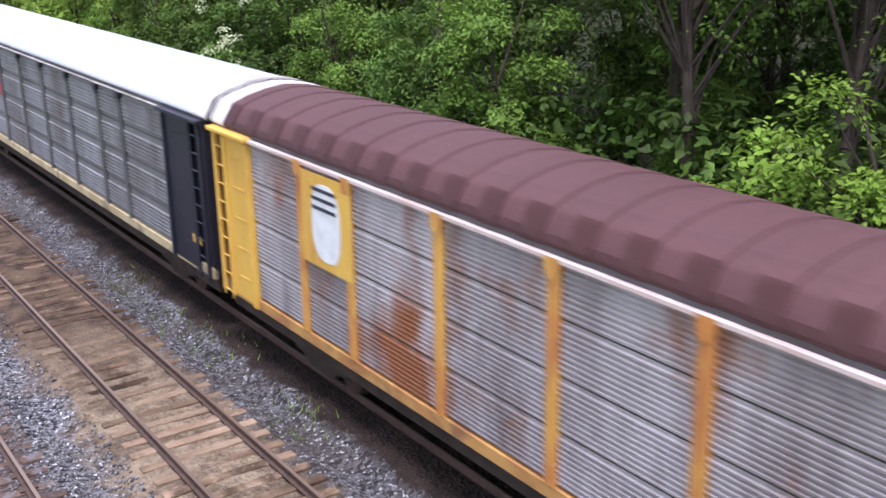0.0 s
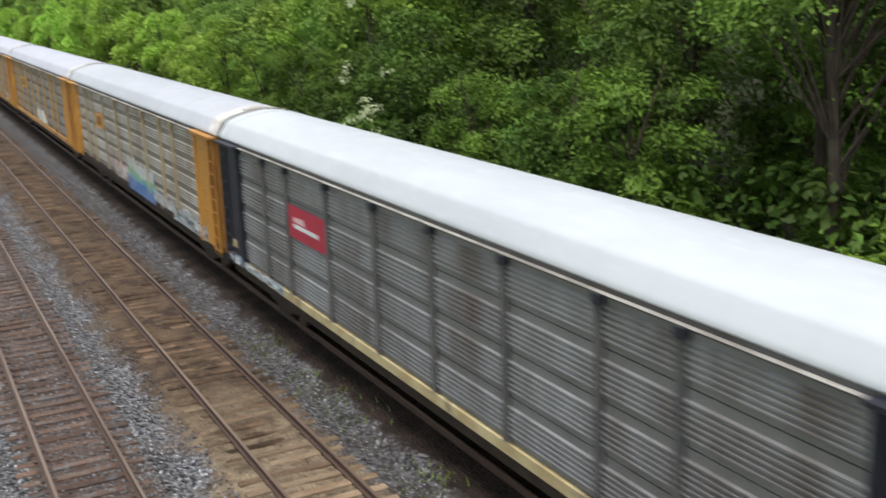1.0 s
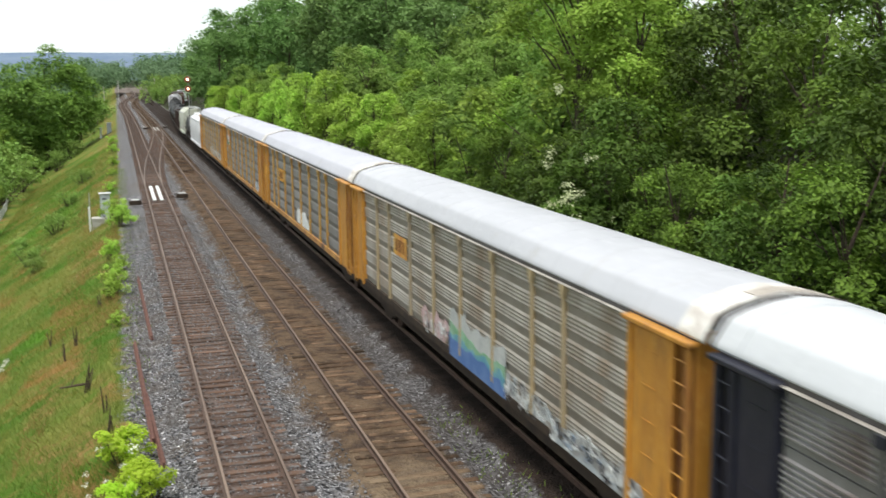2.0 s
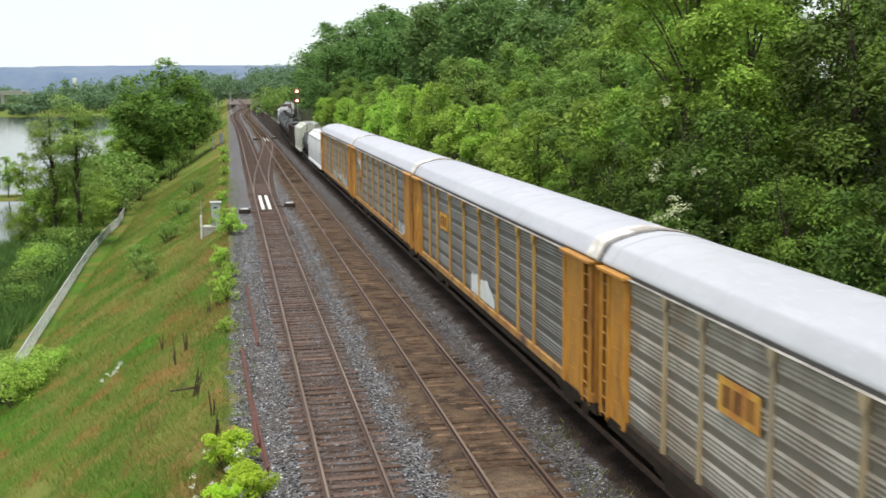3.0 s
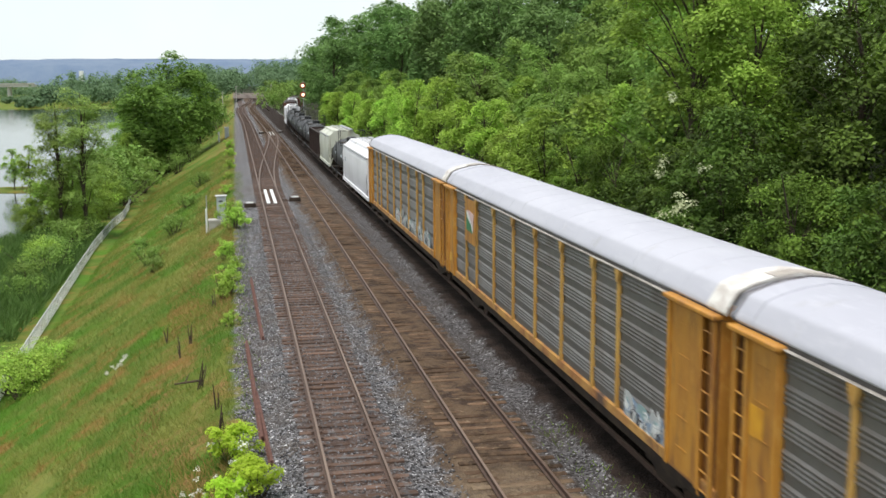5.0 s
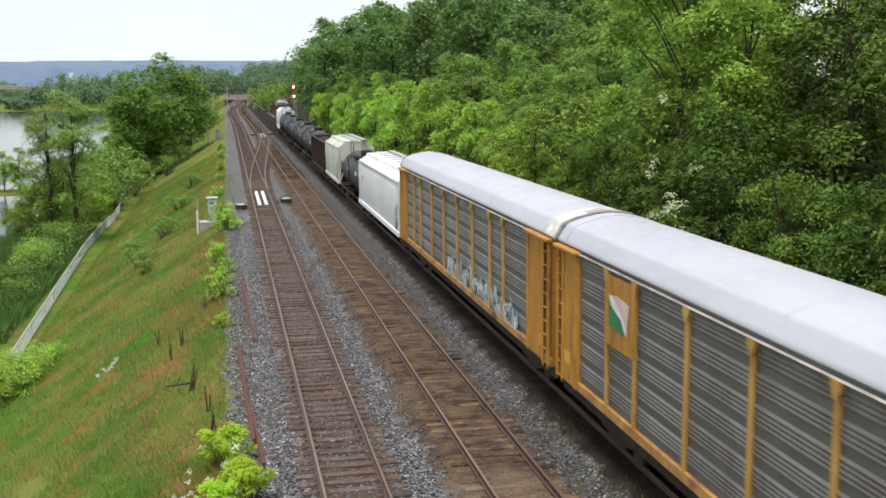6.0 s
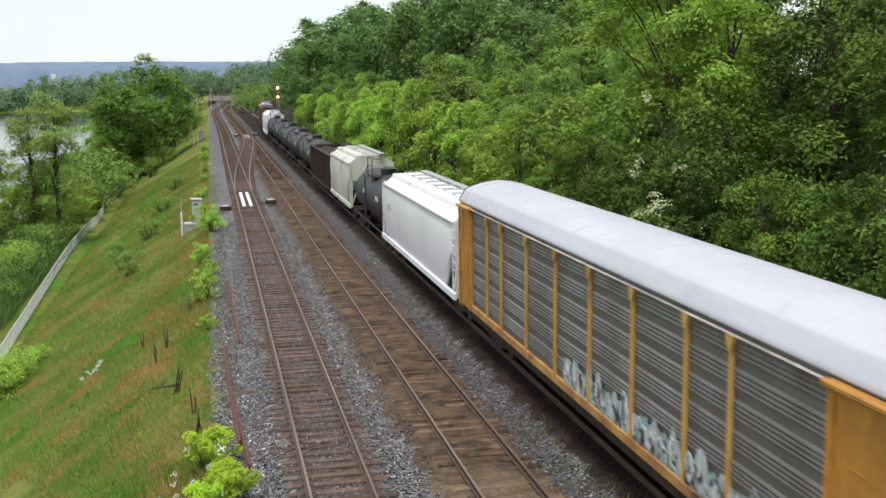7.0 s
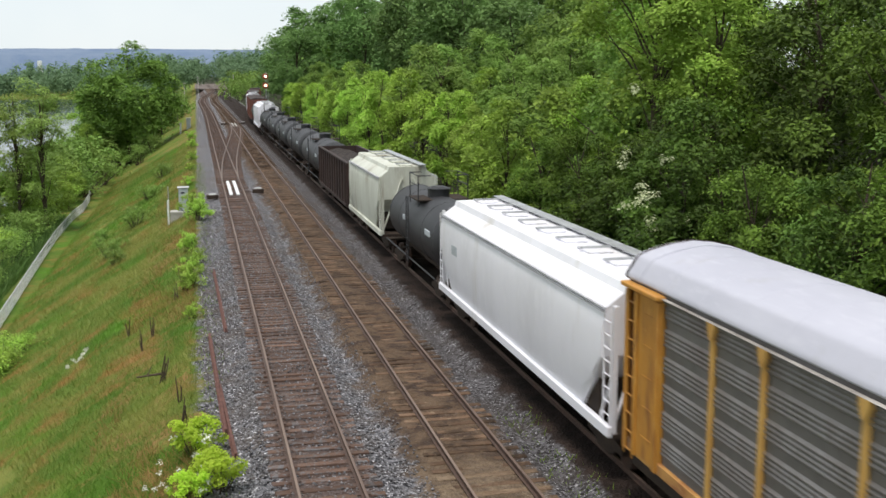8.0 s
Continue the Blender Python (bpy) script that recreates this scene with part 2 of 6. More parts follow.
    fence_wire=surface("pale_fence_wire", (0.62, 0.63, 0.62), (0.52, 0.53, 0.53), None, 2, rough=0.6),
    door_rust=surface("rust_brown_door", (0.29, 0.135, 0.04), (0.16, 0.07, 0.03), (0.36, 0.18, 0.05), 1.2, (1, 1, 0.4), rough=0.75, bump=0.1),
    dead=surface("dead_wood", (0.06, 0.045, 0.035), (0.09, 0.065, 0.05), None, 4, rough=0.95),
    leaf=leaf_material("broadleaf", (0.122, 0.212, 0.04), (0.24, 0.365, 0.082), 0.32),
    leaf_light=leaf_material("light_broadleaf", (0.235, 0.40, 0.055), (0.44, 0.64, 0.11), 0.34, 0.0, 0.65, 1.35),
    leaf_mid=leaf_material("mid_green_broadleaf", (0.145, 0.25, 0.036), (0.365, 0.52, 0.09), 0.34, 0.1, 0.6, 1.4),
    leaf_dark=leaf_material("dark_broadleaf", (0.085, 0.165, 0.045), (0.18, 0.30, 0.085), 0.28),
    # next two: the near wood's shade and lit clumps put into leaf colour
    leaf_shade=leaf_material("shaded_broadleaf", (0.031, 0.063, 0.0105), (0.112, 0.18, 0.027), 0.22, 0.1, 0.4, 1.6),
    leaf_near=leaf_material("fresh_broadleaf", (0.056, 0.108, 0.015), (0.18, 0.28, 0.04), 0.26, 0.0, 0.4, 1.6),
    leaf_pale=leaf_material("pale_lakeside_leaf", (0.20, 0.31, 0.075), (0.34, 0.46, 0.12), 0.36),
    leaf_bank=leaf_material("bank_tree_leaf", (0.10, 0.195, 0.034), (0.20, 0.33, 0.06), 0.3),
    leaf_spray=leaf_material("yellow_green_leaf", (0.15, 0.28, 0.03), (0.29, 0.46, 0.06), 0.36, 0.0, 0.5, 1.4),
    # far leaves: the bluish haze of distance is mixed into their colour
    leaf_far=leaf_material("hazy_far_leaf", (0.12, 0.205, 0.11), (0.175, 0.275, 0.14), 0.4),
    leaf_bush=leaf_material("young_shrub_leaf", (0.38, 0.56, 0.04), (0.55, 0.72, 0.09), 0.5),
    blossom=leaf_material("white_blossom", (0.6, 0.6, 0.52), (0.75, 0.75, 0.68), 0.3),
    grass_blade=leaf_material("grass_blade", (0.115, 0.20, 0.026), (0.21, 0.285, 0.052), 0.4, 0.0, 0.6, 1.35),
    grass_dry=leaf_material("dry_grass_blade", (0.24, 0.145, 0.055), (0.31, 0.21, 0.08), 0.35),
    reed=leaf_material("reed_blade", (0.07, 0.155, 0.035), (0.115, 0.21, 0.05), 0.3),
)


# ---- mesh helpers ----
def box(bm, x0, x1, y0, y1, z0, z1, bevel=0.0):
    vs = [bm.verts.new((x, y, z)) for x in (x0, x1) for y in (y0, y1) for z in (z0, z1)]
    fs = [bm.faces.new([vs[i] for i in q]) for q in ((0, 1, 3, 2), (4, 6, 7, 5), (0, 4, 5, 1), (2, 3, 7, 6), (0, 2, 6, 4), (1, 5, 7, 3))]
    if bevel:
        bmesh.ops.bevel(bm, geom=list({e for f in fs for e in f.edges}), offset=bevel, segments=1, affect="EDGES")
    return bm


def tube(bm, a, b, r0, r1=None, n=8):
    a, b = Vector(a), Vector(b)
    d = (b - a).normalized()
    u = d.orthogonal().normalized()
    v = d.cross(u)
    r1 = r0 if r1 is None else r1
    rings = [[bm.verts.new(c + (u * math.cos(k * math.tau / n) + v * math.sin(k * math.tau / n)) * r) for k in range(n)] for c, r in ((a, r0), (b, r1))]
    for k in range(n):
        bm.faces.new((rings[0][k], rings[0][(k + 1) % n], rings[1][(k + 1) % n], rings[1][k]))
    bm.faces.new(rings[0][::-1])
    bm.faces.new(rings[1])
    return bm


def sweep(bm, profile, stations, caps=True, closed=True):
    """profile: x, z pairs; stations: y, or (y, x shift, z shift, scale x, scale z)."""
    rows = []
    for s in stations:
        y, dx, dz, sx, sz = s if isinstance(s, tuple) else (s, 0, 0, 1, 1)
        rows.append([bm.verts.new((x * sx + dx, y, z * sz + dz)) for x, z in profile])
    n = len(profile)
    for a, b in zip(rows, rows[1:]):
        for k in range(n if closed else n - 1):
            bm.faces.new((a[k], a[(k + 1) % n], b[(k + 1) % n], b[k]))
    if caps and closed:
        bm.faces.new(rows[0][::-1])
        bm.faces.new(rows[-1])
    return bm


def mesh_of(name, bm, material, smooth=False):
    bmesh.ops.recalc_face_normals(bm, faces=bm.faces)
    me = bpy.data.meshes.new(name)
    bm.to_mesh(me)
    bm.free()
    me.materials.append(material)
    if smooth:
        me.polygons.foreach_set("use_smooth", [True] * len(me.polygons))
        me.set_sharp_from_angle(angle=radians(35))
    return me


def part(name, bm, material, parent, label="", smooth=False):
    ob = new(name, mesh_of(name, bm, material, smooth))
    ob.parent = parent
    return tagged(ob, label)


def piece(name, me, parent, m=None, label=""):
    """One more object on a mesh that is already there."""
    ob = new(name, me)
    ob.parent = parent
    if m is not None:
        ob.matrix_basis = m
    return tagged(ob, label)


def raw_mesh(name, verts, faces, material):
    me = bpy.data.meshes.new(name)
    me.from_pydata(verts, [], faces)
    me.materials.append(material)
    return me


# ---- the lie of the land ----
TRACK_L, TRACK_M, TRACK_T = 2.69, 6.61, 10.70
GAUGE = 0.7525
WATER_Z = -8.0
rng = np.random.default_rng(7)


def bend_left(y):
    """Sideways drift of the two open tracks far down the line."""
    y = np.asarray(y, float)
    return -1.0 * np.clip((y - 210) / 130, 0, 1) ** 2 + 6.8 * smooth_step(365, 590, y)


def bend_train(y):
    y = np.asarray(y, float)
    return 0.00022 * np.clip(y - 155, 0, None) ** 2


def smooth_step(a, b, x):
    k = np.clip((x - a) / (b - a), 0, 1)
    return k * k * (3 - 2 * k)


def land(x, y):
    x, y = np.asarray(x, float), np.asarray(y, float)
    wob = 0.25 * np.sin(y * 0.21 + x * 0.3) + 0.2 * np.sin(y * 0.083 + 1.3)
    edge = -0.55 + bend_left(y)
    left = np.clip(edge - x, 0, None)
    slope = 0.57 * left + 0.12 * wob * smooth_step(0, 3, left)
    z = -0.42 - np.minimum(slope, 7.25)
    # the lake: pond close by, a strip of land, then open water
    lake = smooth_step(-23, -28, x + 0.4 * wob * 6) * smooth_step(118, 134, y) * (1 - smooth_step(166, 176, y + 0.2 * x))
    lake = np.maximum(lake, smooth_step(-27, -33, x + 0.03 * (y - 180)) * smooth_step(188, 200, y) * (1 - smooth_step(690, 740, y + 0.15 * x)))
    near_pool = smooth_step(-17.5, -19, x) * smooth_step(52, 56, y) * (1 - smooth_step(70, 74, y))
    z = z - 2.6 * np.maximum(lake, near_pool)
    # right: a shallow ditch, then rising wooded ground
    right = np.clip(x - 14.0 - bend_train(y), 0, None)
    z = z - 0.5 * smooth_step(0, 2, right) * (1 - smooth_step(2.5, 6, right))
    z = z + 0.16 * np.clip(right - 4, 0, 60) * smooth_step(0, 60, y + 40) * (1 - 0.5 * smooth_step(250, 600, y)) + 0.3 * wob * smooth_step(4, 8, right)
    # shallow crowns of ballast along each track
    lumps = 0.5 * np.sin(y * 1.9 + 2.0 * np.sin(x * 2.1 + y * 0.37)) + 0.5 * np.sin(y * 0.83 + x * 3.1 + 1.7 * np.sin(y * 0.21))
    for c, k in ((TRACK_L, 0.21), (TRACK_M, 0.216)):
        z = z + (k + (0.03 if c == TRACK_M else 0.022) * lumps - (0.018 * (1 - smooth_step(20, 27, y)) if c == TRACK_M else 0)) * (1 - smooth_step(1.35, 2.0, np.abs(x - c - bend_left(y)))) * (x > -2)
    z = z + 0.275 * (1 - smooth_step(1.7, 2.3, np.abs(x - TRACK_T - bend_train(y))))
    return z


def grass_colour(n, l, pos):
    """Olive, fresh green and dry reddish patches of the bank."""
    c = mixed(n, l, noise_node(n, l, pos, 0.2, 5, 0.65), (0.075, 0.15, 0.02), (0.175, 0.19, 0.045), 0.42, 0.60)
    c = mixed(n, l, noise_node(n, l, pos, 0.13, 4, 0.6), c, (0.085, 0.195, 0.02), 0.53, 0.66)
    c = mixed(n, l, noise_node(n, l, pos, 0.31, 5, 0.7), c, (0.255, 0.15, 0.05), 0.525, 0.66)
    return mixed(n, l, noise_node(n, l, pos, 5, 4, 0.7), c, (0.06, 0.095, 0.02), 0.52, 0.8)


def blade_material():
    m, n, l, p = nodes_of("bank_grass_blade")
    pos = n.new("ShaderNodeNewGeometry").outputs["Position"]
    hsv = n.new("ShaderNodeHueSaturation")
    hsv.inputs["Value"].default_value = 1.25
    l.new(grass_colour(n, l, pos), hsv.inputs["Color"])
    l.new(hsv.outputs[0], p.inputs["Base Color"])
    p.inputs["Roughness"].default_value, p.inputs["Specular IOR Level"].default_value = 0.7, 0.15
    t = n.new("ShaderNodeBsdfTranslucent")
    l.new(hsv.outputs[0], t.inputs["Color"])
    mx = n.new("ShaderNodeMixShader")
    mx.inputs[0].default_value = 0.35
    l.new(p.outputs[0], mx.inputs[1])
    l.new(t.outputs[0], mx.inputs[2])
    l.new(mx.outputs[0], n["Material Output"].inputs["Surface"])
    return m


def ground_material():
    m, n, l, p = nodes_of("trackside_ground")
    geo = n.new("ShaderNodeNewGeometry")
    sep = n.new("ShaderNodeSeparateXYZ")
    l.new(geo.outputs["Position"], sep.inputs[0])
    pos = geo.outputs["Position"]

    def grey_stones():
        v = n.new("ShaderNodeTexVoronoi")
        v.inputs["Scale"].default_value = 13
        l.new(pos, v.inputs["Vector"])
        sepc = n.new("ShaderNodeSeparateColor")
        l.new(v.outputs["Color"], sepc.inputs[0])
        c = mixed(n, l, sepc.outputs[0], (0.018, 0.018, 0.021), (0.25, 0.25, 0.268), 0.2, 1.0)
        c = mixed(n, l, noise_node(n, l, pos, 0.45, 4), c, (0.09, 0.075, 0.065), 0.45, 0.75)
        spark = noise_node(n, l, pos, 11, 2)
        return mixed(n, l, spark, c, (0.68, 0.68, 0.71), 0.615, 0.66), v.outputs["Distance"]

    stones, relief = grey_stones()
    sand = mixed(n, l, noise_node(n, l, pos, 2.2, 5, 0.7), (0.28, 0.215, 0.145), (0.12, 0.085, 0.058), 0.42, 0.62)
    sand = mixed(n, l, noise_node(n, l, pos, 0.5, 5, 0.7), sand, (0.065, 0.045, 0.03), 0.5, 0.66)
    far_end = n.new("ShaderNodeMapRange")
    far_end.inputs["From Min"].default_value, far_end.inputs["From Max"].default_value = 20, 27
    l.new(sep.outputs[1], far_end.inputs["Value"])
    grimy = mixed(n, l, noise_node(n, l, pos, 1.6, 5, 0.7), (0.13, 0.088, 0.056), (0.052, 0.034, 0.025), 0.4, 0.6)
    sand = mixed(n, l, far_end.outputs[0], sand, grimy, 0, 1)
    dirt = mixed(n, l, noise_node(n, l, pos, 1.5, 5, 0.7), (0.068, 0.043, 0.034), (0.112, 0.079, 0.066), 0.4, 0.65)
    # dirt colour darkened further for the shadow of the train
    shadow_dirt = mixed(n, l, noise_node(n, l, pos, 1.1, 5, 0.7), (0.018, 0.013, 0.011), (0.04, 0.028, 0.023), 0.4, 0.65)
    grass = grass_colour(n, l, pos)
    soil = mixed(n, l, noise_node(n, l, pos, 0.7, 4), (0.02, 0.028, 0.012), (0.035, 0.035, 0.018), 0.4, 0.6)

    def band(lo, hi, fuzz):
        """1 between x = lo and x = hi, with a ragged border."""
        nz = n.new("ShaderNodeMath")
        nz.operation = "MULTIPLY_ADD"
        nz.inputs[1].default_value, nz.inputs[2].default_value = fuzz * 3, -fuzz * 1.5
        l.new(noise_node(n, l, pos, 0.9, 5, 0.7), nz.inputs[0])
        add = n.new("ShaderNodeMath")
        l.new(sep.outputs[0], add.inputs[0])
        l.new(nz.outputs[0], add.inputs[1])
        out = []
        for a, b in ((lo - fuzz * 0.3, lo + fuzz * 0.3), (hi + fuzz * 0.3, hi - fuzz * 0.3)):
            r = n.new("ShaderNodeMapRange")
            r.inputs["From Min"].default_value, r.inputs["From Max"].default_value = a, b
            l.new(add.outputs[0], r.inputs["Value"])
            out.append(r.outputs[0])
        mul = n.new("ShaderNodeMath")
        mul.operation = "MULTIPLY"
        l.new(out[0], mul.inputs[0])
        l.new(out[1], mul.inputs[1])
        return mul.outputs[0]

    c = mixed(n, l, band(-0.35, 14.2, 0.6), grass, stones, 0, 1)
    c = mixed(n, l, band(-3.4, -0.5, 1.6), c, mixed(n, l, noise_node(n, l, pos, 0.6, 5, 0.7), grass, (0.25, 0.15, 0.06), 0.46, 0.62), 0.15, 1.0)
    c = mixed(n, l, band(TRACK_L - 1.15, TRACK_L + 1.2, 0.5), c, dirt, 0.2, 1.2)
    c = mixed(n, l, band(TRACK_M - 1.75, TRACK_M + 1.1, 0.7), c, sand, 0, 1.05)
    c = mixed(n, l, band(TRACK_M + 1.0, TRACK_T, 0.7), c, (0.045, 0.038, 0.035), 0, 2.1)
    # strip by the train: its shadow is painted in along with the dirt
    c = mixed(n, l, band(TRACK_T - 1.78, 13.6, 0.4), c, shadow_dirt, 0, 1.0)
    c = mixed(n, l, band(14.3, 900, 0.8), c, soil, 0, 1)
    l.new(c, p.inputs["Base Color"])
    p.inputs["Roughness"].default_value = 0.95
    p.inputs["Specular IOR Level"].default_value = 0.12
    b = n.new("ShaderNodeBump")
    b.inputs["Strength"].default_value, b.inputs["Distance"].default_value = 0.9, 0.08
    l.new(relief, b.inputs["Height"])
    l.new(b.outputs[0], p.inputs["Normal"])
    return m


def build_ground():
    xs = np.unique(np.concatenate([np.linspace(-3000, -200, 14), np.linspace(-200, -36, 28), np.linspace(-36, -16, 24), np.linspace(-16, 15, 104), np.linspace(15, 80, 40), np.linspace(80, 400, 20), np.linspace(400, 3000, 10)]))
    ys = np.unique(np.concatenate([np.linspace(-400, -20, 12), np.linspace(-20, 12, 14), np.linspace(12, 80, 150), np.linspace(80, 260, 80), np.linspace(260, 800, 60), np.linspace(800, 4500, 16)]))
    gx, gy = np.meshgrid(xs, ys)
    gz = land(gx, gy)
    far = smooth_step(760, 1200, gy)
    gz = gz * (1 - far) + (-7.0) * far
    verts = np.stack([gx.ravel(), gy.ravel(), gz.ravel()], 1).tolist()
    w = len(xs)
    faces = [(j * w + i, j * w + i + 1, (j + 1) * w + i + 1, (j + 1) * w + i) for j in range(len(ys) - 1) for i in range(w - 1)]
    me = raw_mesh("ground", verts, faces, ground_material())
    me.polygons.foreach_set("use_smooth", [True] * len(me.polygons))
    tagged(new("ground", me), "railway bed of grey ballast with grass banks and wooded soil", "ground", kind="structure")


def build_water():
    m, n, l, p = nodes_of("lake_water")
    p.inputs["Base Color"].default_value = (0.035, 0.045, 0.04, 1)
    p.inputs["Roughness"].default_value = 0.08
    p.inputs["IOR"].default_value = 1.33
    geo = n.new("ShaderNodeNewGeometry")
    b = n.new("ShaderNodeBump")
    b.inputs["Strength"].default_value, b.inputs["Distance"].default_value = 0.25, 0.03
    l.new(noise_node(n, l, geo.outputs["Position"], 1.4, 3), b.inputs["Height"])
    l.new(b.outputs[0], p.inputs["Normal"])
    bm = bmesh.new()
    box(bm, -1500, -15.5, 48, 790, WATER_Z - 0.4, WATER_Z)
    tagged(new("water", mesh_of("water", bm, m)), "calm grey lake reflecting the overcast sky", "water", kind="structure")


# ---- tracks ----
RAIL_PROFILE = ((-0.075, -0.17), (0.075, -0.17), (0.075, -0.155), (0.015, -0.135), (0.012, -0.045), (0.036, -0.03), (0.036, -0.006), (-0.036, -0.006), (-0.036, -0.03), (-0.012, -0.045), (-0.015, -0.135), (-0.075, -0.155))
HEAD_PROFILE = ((-0.033, -0.006), (0.033, -0.006), (0.031, 0.0), (-0.031, 0.0))


def rail_pair(parent, x_of, y_list):
    for side in (-GAUGE, GAUGE):
        stations = [(y, float(x_of(y)) + side, 0, 1, 1) for y in y_list]
        bm = sweep(bmesh.new(), RAIL_PROFILE, stations)
        r = part("rail", bm, M["rail"], parent)
        part("running_surface", sweep(bmesh.new(), HEAD_PROFILE, stations), M["rail_head"], r, "worn bright rail head")


def tie_mesh(name, material):
    bm = box(bmesh.new(), -1.28, 1.28, -0.115, 0.115, -0.36, -0.165, 0.012)
    return mesh_of(name, bm, material)


def tie_plates(parent, x_of, ys):
    vs, fs = [], []
    for y in ys:
        for s in (-GAUGE, GAUGE):
            c = float(x_of(y)) + s
            k = len(vs)
            for x in (c - 0.16, c + 0.16):
                for yy in (y - 0.09, y + 0.09):
                    for z in (-0.17, -0.152):
                        vs.append((x, yy, z))
            fs += [tuple(k + i for i in q) for q in ((0, 1, 3, 2), (4, 6, 7, 5), (0, 4, 5, 1), (2, 3, 7, 6), (1, 5, 7, 3))]
    ob = new("tie_plates", raw_mesh("tie_plates", vs, fs, M["rail"]))
    ob.parent = parent
    tagged(ob, kind="stuff")


def build_track(name, x_of, label, tie_mat, singles, reach, drop=0.0):
    track = tagged(new(name), label, "railway track", kind="structure")
    rail_pair(track, x_of, [-30, 0, 60, 120, 180, *range(190, reach + 1, 10)])
    ys = np.arange(-20, reach - 60, 0.55)
    ys = ys + rng.uniform(-0.03, 0.03, len(ys))
    seen = [y for y in ys if singles[0] < y < singles[1]]
    rest = [y for y in ys if not singles[0] < y < singles[1]]
    variants = [tie_mesh("tie", tie_mat), tie_mesh("tie", M["tie_brown"] if drop == -0.015 else tie_mat)]
    for y in seen:
        piece("tie", variants[int(y > 23 + rng.uniform(-3, 3))], track, pose(float(x_of(y)) + rng.uniform(-0.05, 0.05), y, drop + rng.uniform(-0.034, 0.004), rng.uniform(-1, 1), rng.uniform(-0.5, 0.5), rng.uniform(-0.7, 0.7)))
    bm = bmesh.new()
    for y in rest:
        c = float(x_of(y))
        box(bm, c - 1.28, c + 1.28, y - 0.115, y + 0.115, -0.36 + drop, -0.165 + drop)
    tagged(part("far_ties", bm, M["tie_brown"] if drop == -0.015 else tie_mat, track), kind="stuff")
    if drop == 0:
        tie_plates(track, x_of, [y for y in ys if 12 < y < 90])
    return track


def build_tracks():
    build_track("track_1", lambda y: TRACK_L + bend_left(y), "open railway track with dark creosoted ties", M["tie_dark"], (16, 110), 900)
    build_track("track_2", lambda y: TRACK_M + bend_left(y), "little-used track with sandy brown ties", M["tie_tan"], (14, 110), 900, -0.015)
    build_track("track_3", lambda y: TRACK_T + bend_train(y), "railway track under the moving freight train", M["tie_dark"], (8, 20), 520, -0.06)
    # crossover between the two open tracks
    cross = tagged(new("track_4"), "crossover track with switch rails and frogs", "railway track", kind="structure")
    a, b = 92.0, 205.0

    def xc(y):
        k = (y - a) / (b - a)
        k = min(max(k, 0), 1)
        return TRACK_L + (TRACK_M - TRACK_L) * (k * k * (3 - 2 * k)) + float(bend_left(y))
    rail_pair(cross, xc, [a + 3 + i * (b - a - 6) / 30 for i in range(31)])
    bm = bmesh.new()
    for y in np.arange(100, 200, 0.55):
        c = xc(y)
        box(bm, c - 1.25, c + 1.25, y - 0.1, y + 0.1, -0.36, -0.172)
    tagged(part("far_ties", bm, M["tie_dark"], cross), kind="stuff")
    # white panels between the switch rails
    for dx in (-0.3, 0.25):
        bm = box(bmesh.new(), TRACK_L + dx - 0.13, TRACK_L + dx + 0.13, 86, 97, -0.15, -0.06, 0.02)
        tagged(new("switch_cover", mesh_of("switch_cover", bm, M["paint_white"])), "white switch heater duct lying between the rails", "switch cover", "switch covers")
    for dx in (-0.3, 0.25):
        c = TRACK_M + dx
        bm = box(bmesh.new(), c - 0.13, c + 0.13, 196, 209, -0.15, -0.06, 0.02)
        tagged(new("switch_cover", mesh_of("switch_cover", bm, M["concrete"])), "pale switch heater duct lying between the far rails", "switch cover", "switch covers")
    for x, y in ((0.9, 84.5), (4.6, 88.0), (4.7, 204.0), (8.4, 207.0)):
        m = tagged(new("switch_machine"), "low dark switch machine on long ties beside the track", "switch machine", "switch machines")
        part("body", box(bmesh.new(), x - 0.45, x + 0.45, y - 0.3, y + 0.3, -0.2, 0.12, 0.04), M["under"], m)
        part("cover", box(bmesh.new(), x - 0.3, x + 0.3, y - 0.2, y + 0.2, 0.12, 0.2, 0.03), M["galv_plain"], m)
        part("rod", tube(bmesh.new(), (x, y, -0.12), (TRACK_L if y < 150 else TRACK_M, y, -0.12), 0.03), M["rail"], m)
    # old rails laid down on the shoulder
    for x0, y0, x1, y1 in ((0.42, 29.0, 0.12, 40.5), (0.62, 27.0, 0.35, 33.5), (0.75, 41.0, 0.5, 54.0)):
        d = math.degrees(math.atan2(-(x1 - x0), y1 - y0))
        length = math.hypot(x1 - x0, y1 - y0)
        bm = sweep(bmesh.new(), RAIL_PROFILE, [0, length])
        ob = tagged(new("spare_rail", mesh_of("spare_rail", bm, M["rail_spare"])), "rusty spare rail lying on the ballast shoulder", "rail", "spare rails")
        ob.matrix_world = pose(x0, y0, float(land(x0, (y0 + y1) / 2)) + 0.2, 0, 0, d)


M["post_faded"] = surface("faded_yellow_paint", (0.40, 0.31, 0.18), (0.31, 0.26, 0.19), (0.44, 0.35, 0.22), 0.25, (1, 1, 0.5), rough=0.6)
M["paint_green"] = surface("sprayed_green_paint", (0.16, 0.34, 0.20), (0.26, 0.42, 0.30), None, 2, rough=0.6)
M["paint_sea"] = surface("sprayed_sea_blue_paint", (0.10, 0.28, 0.36), (0.16, 0.34, 0.40), None, 2, rough=0.6)
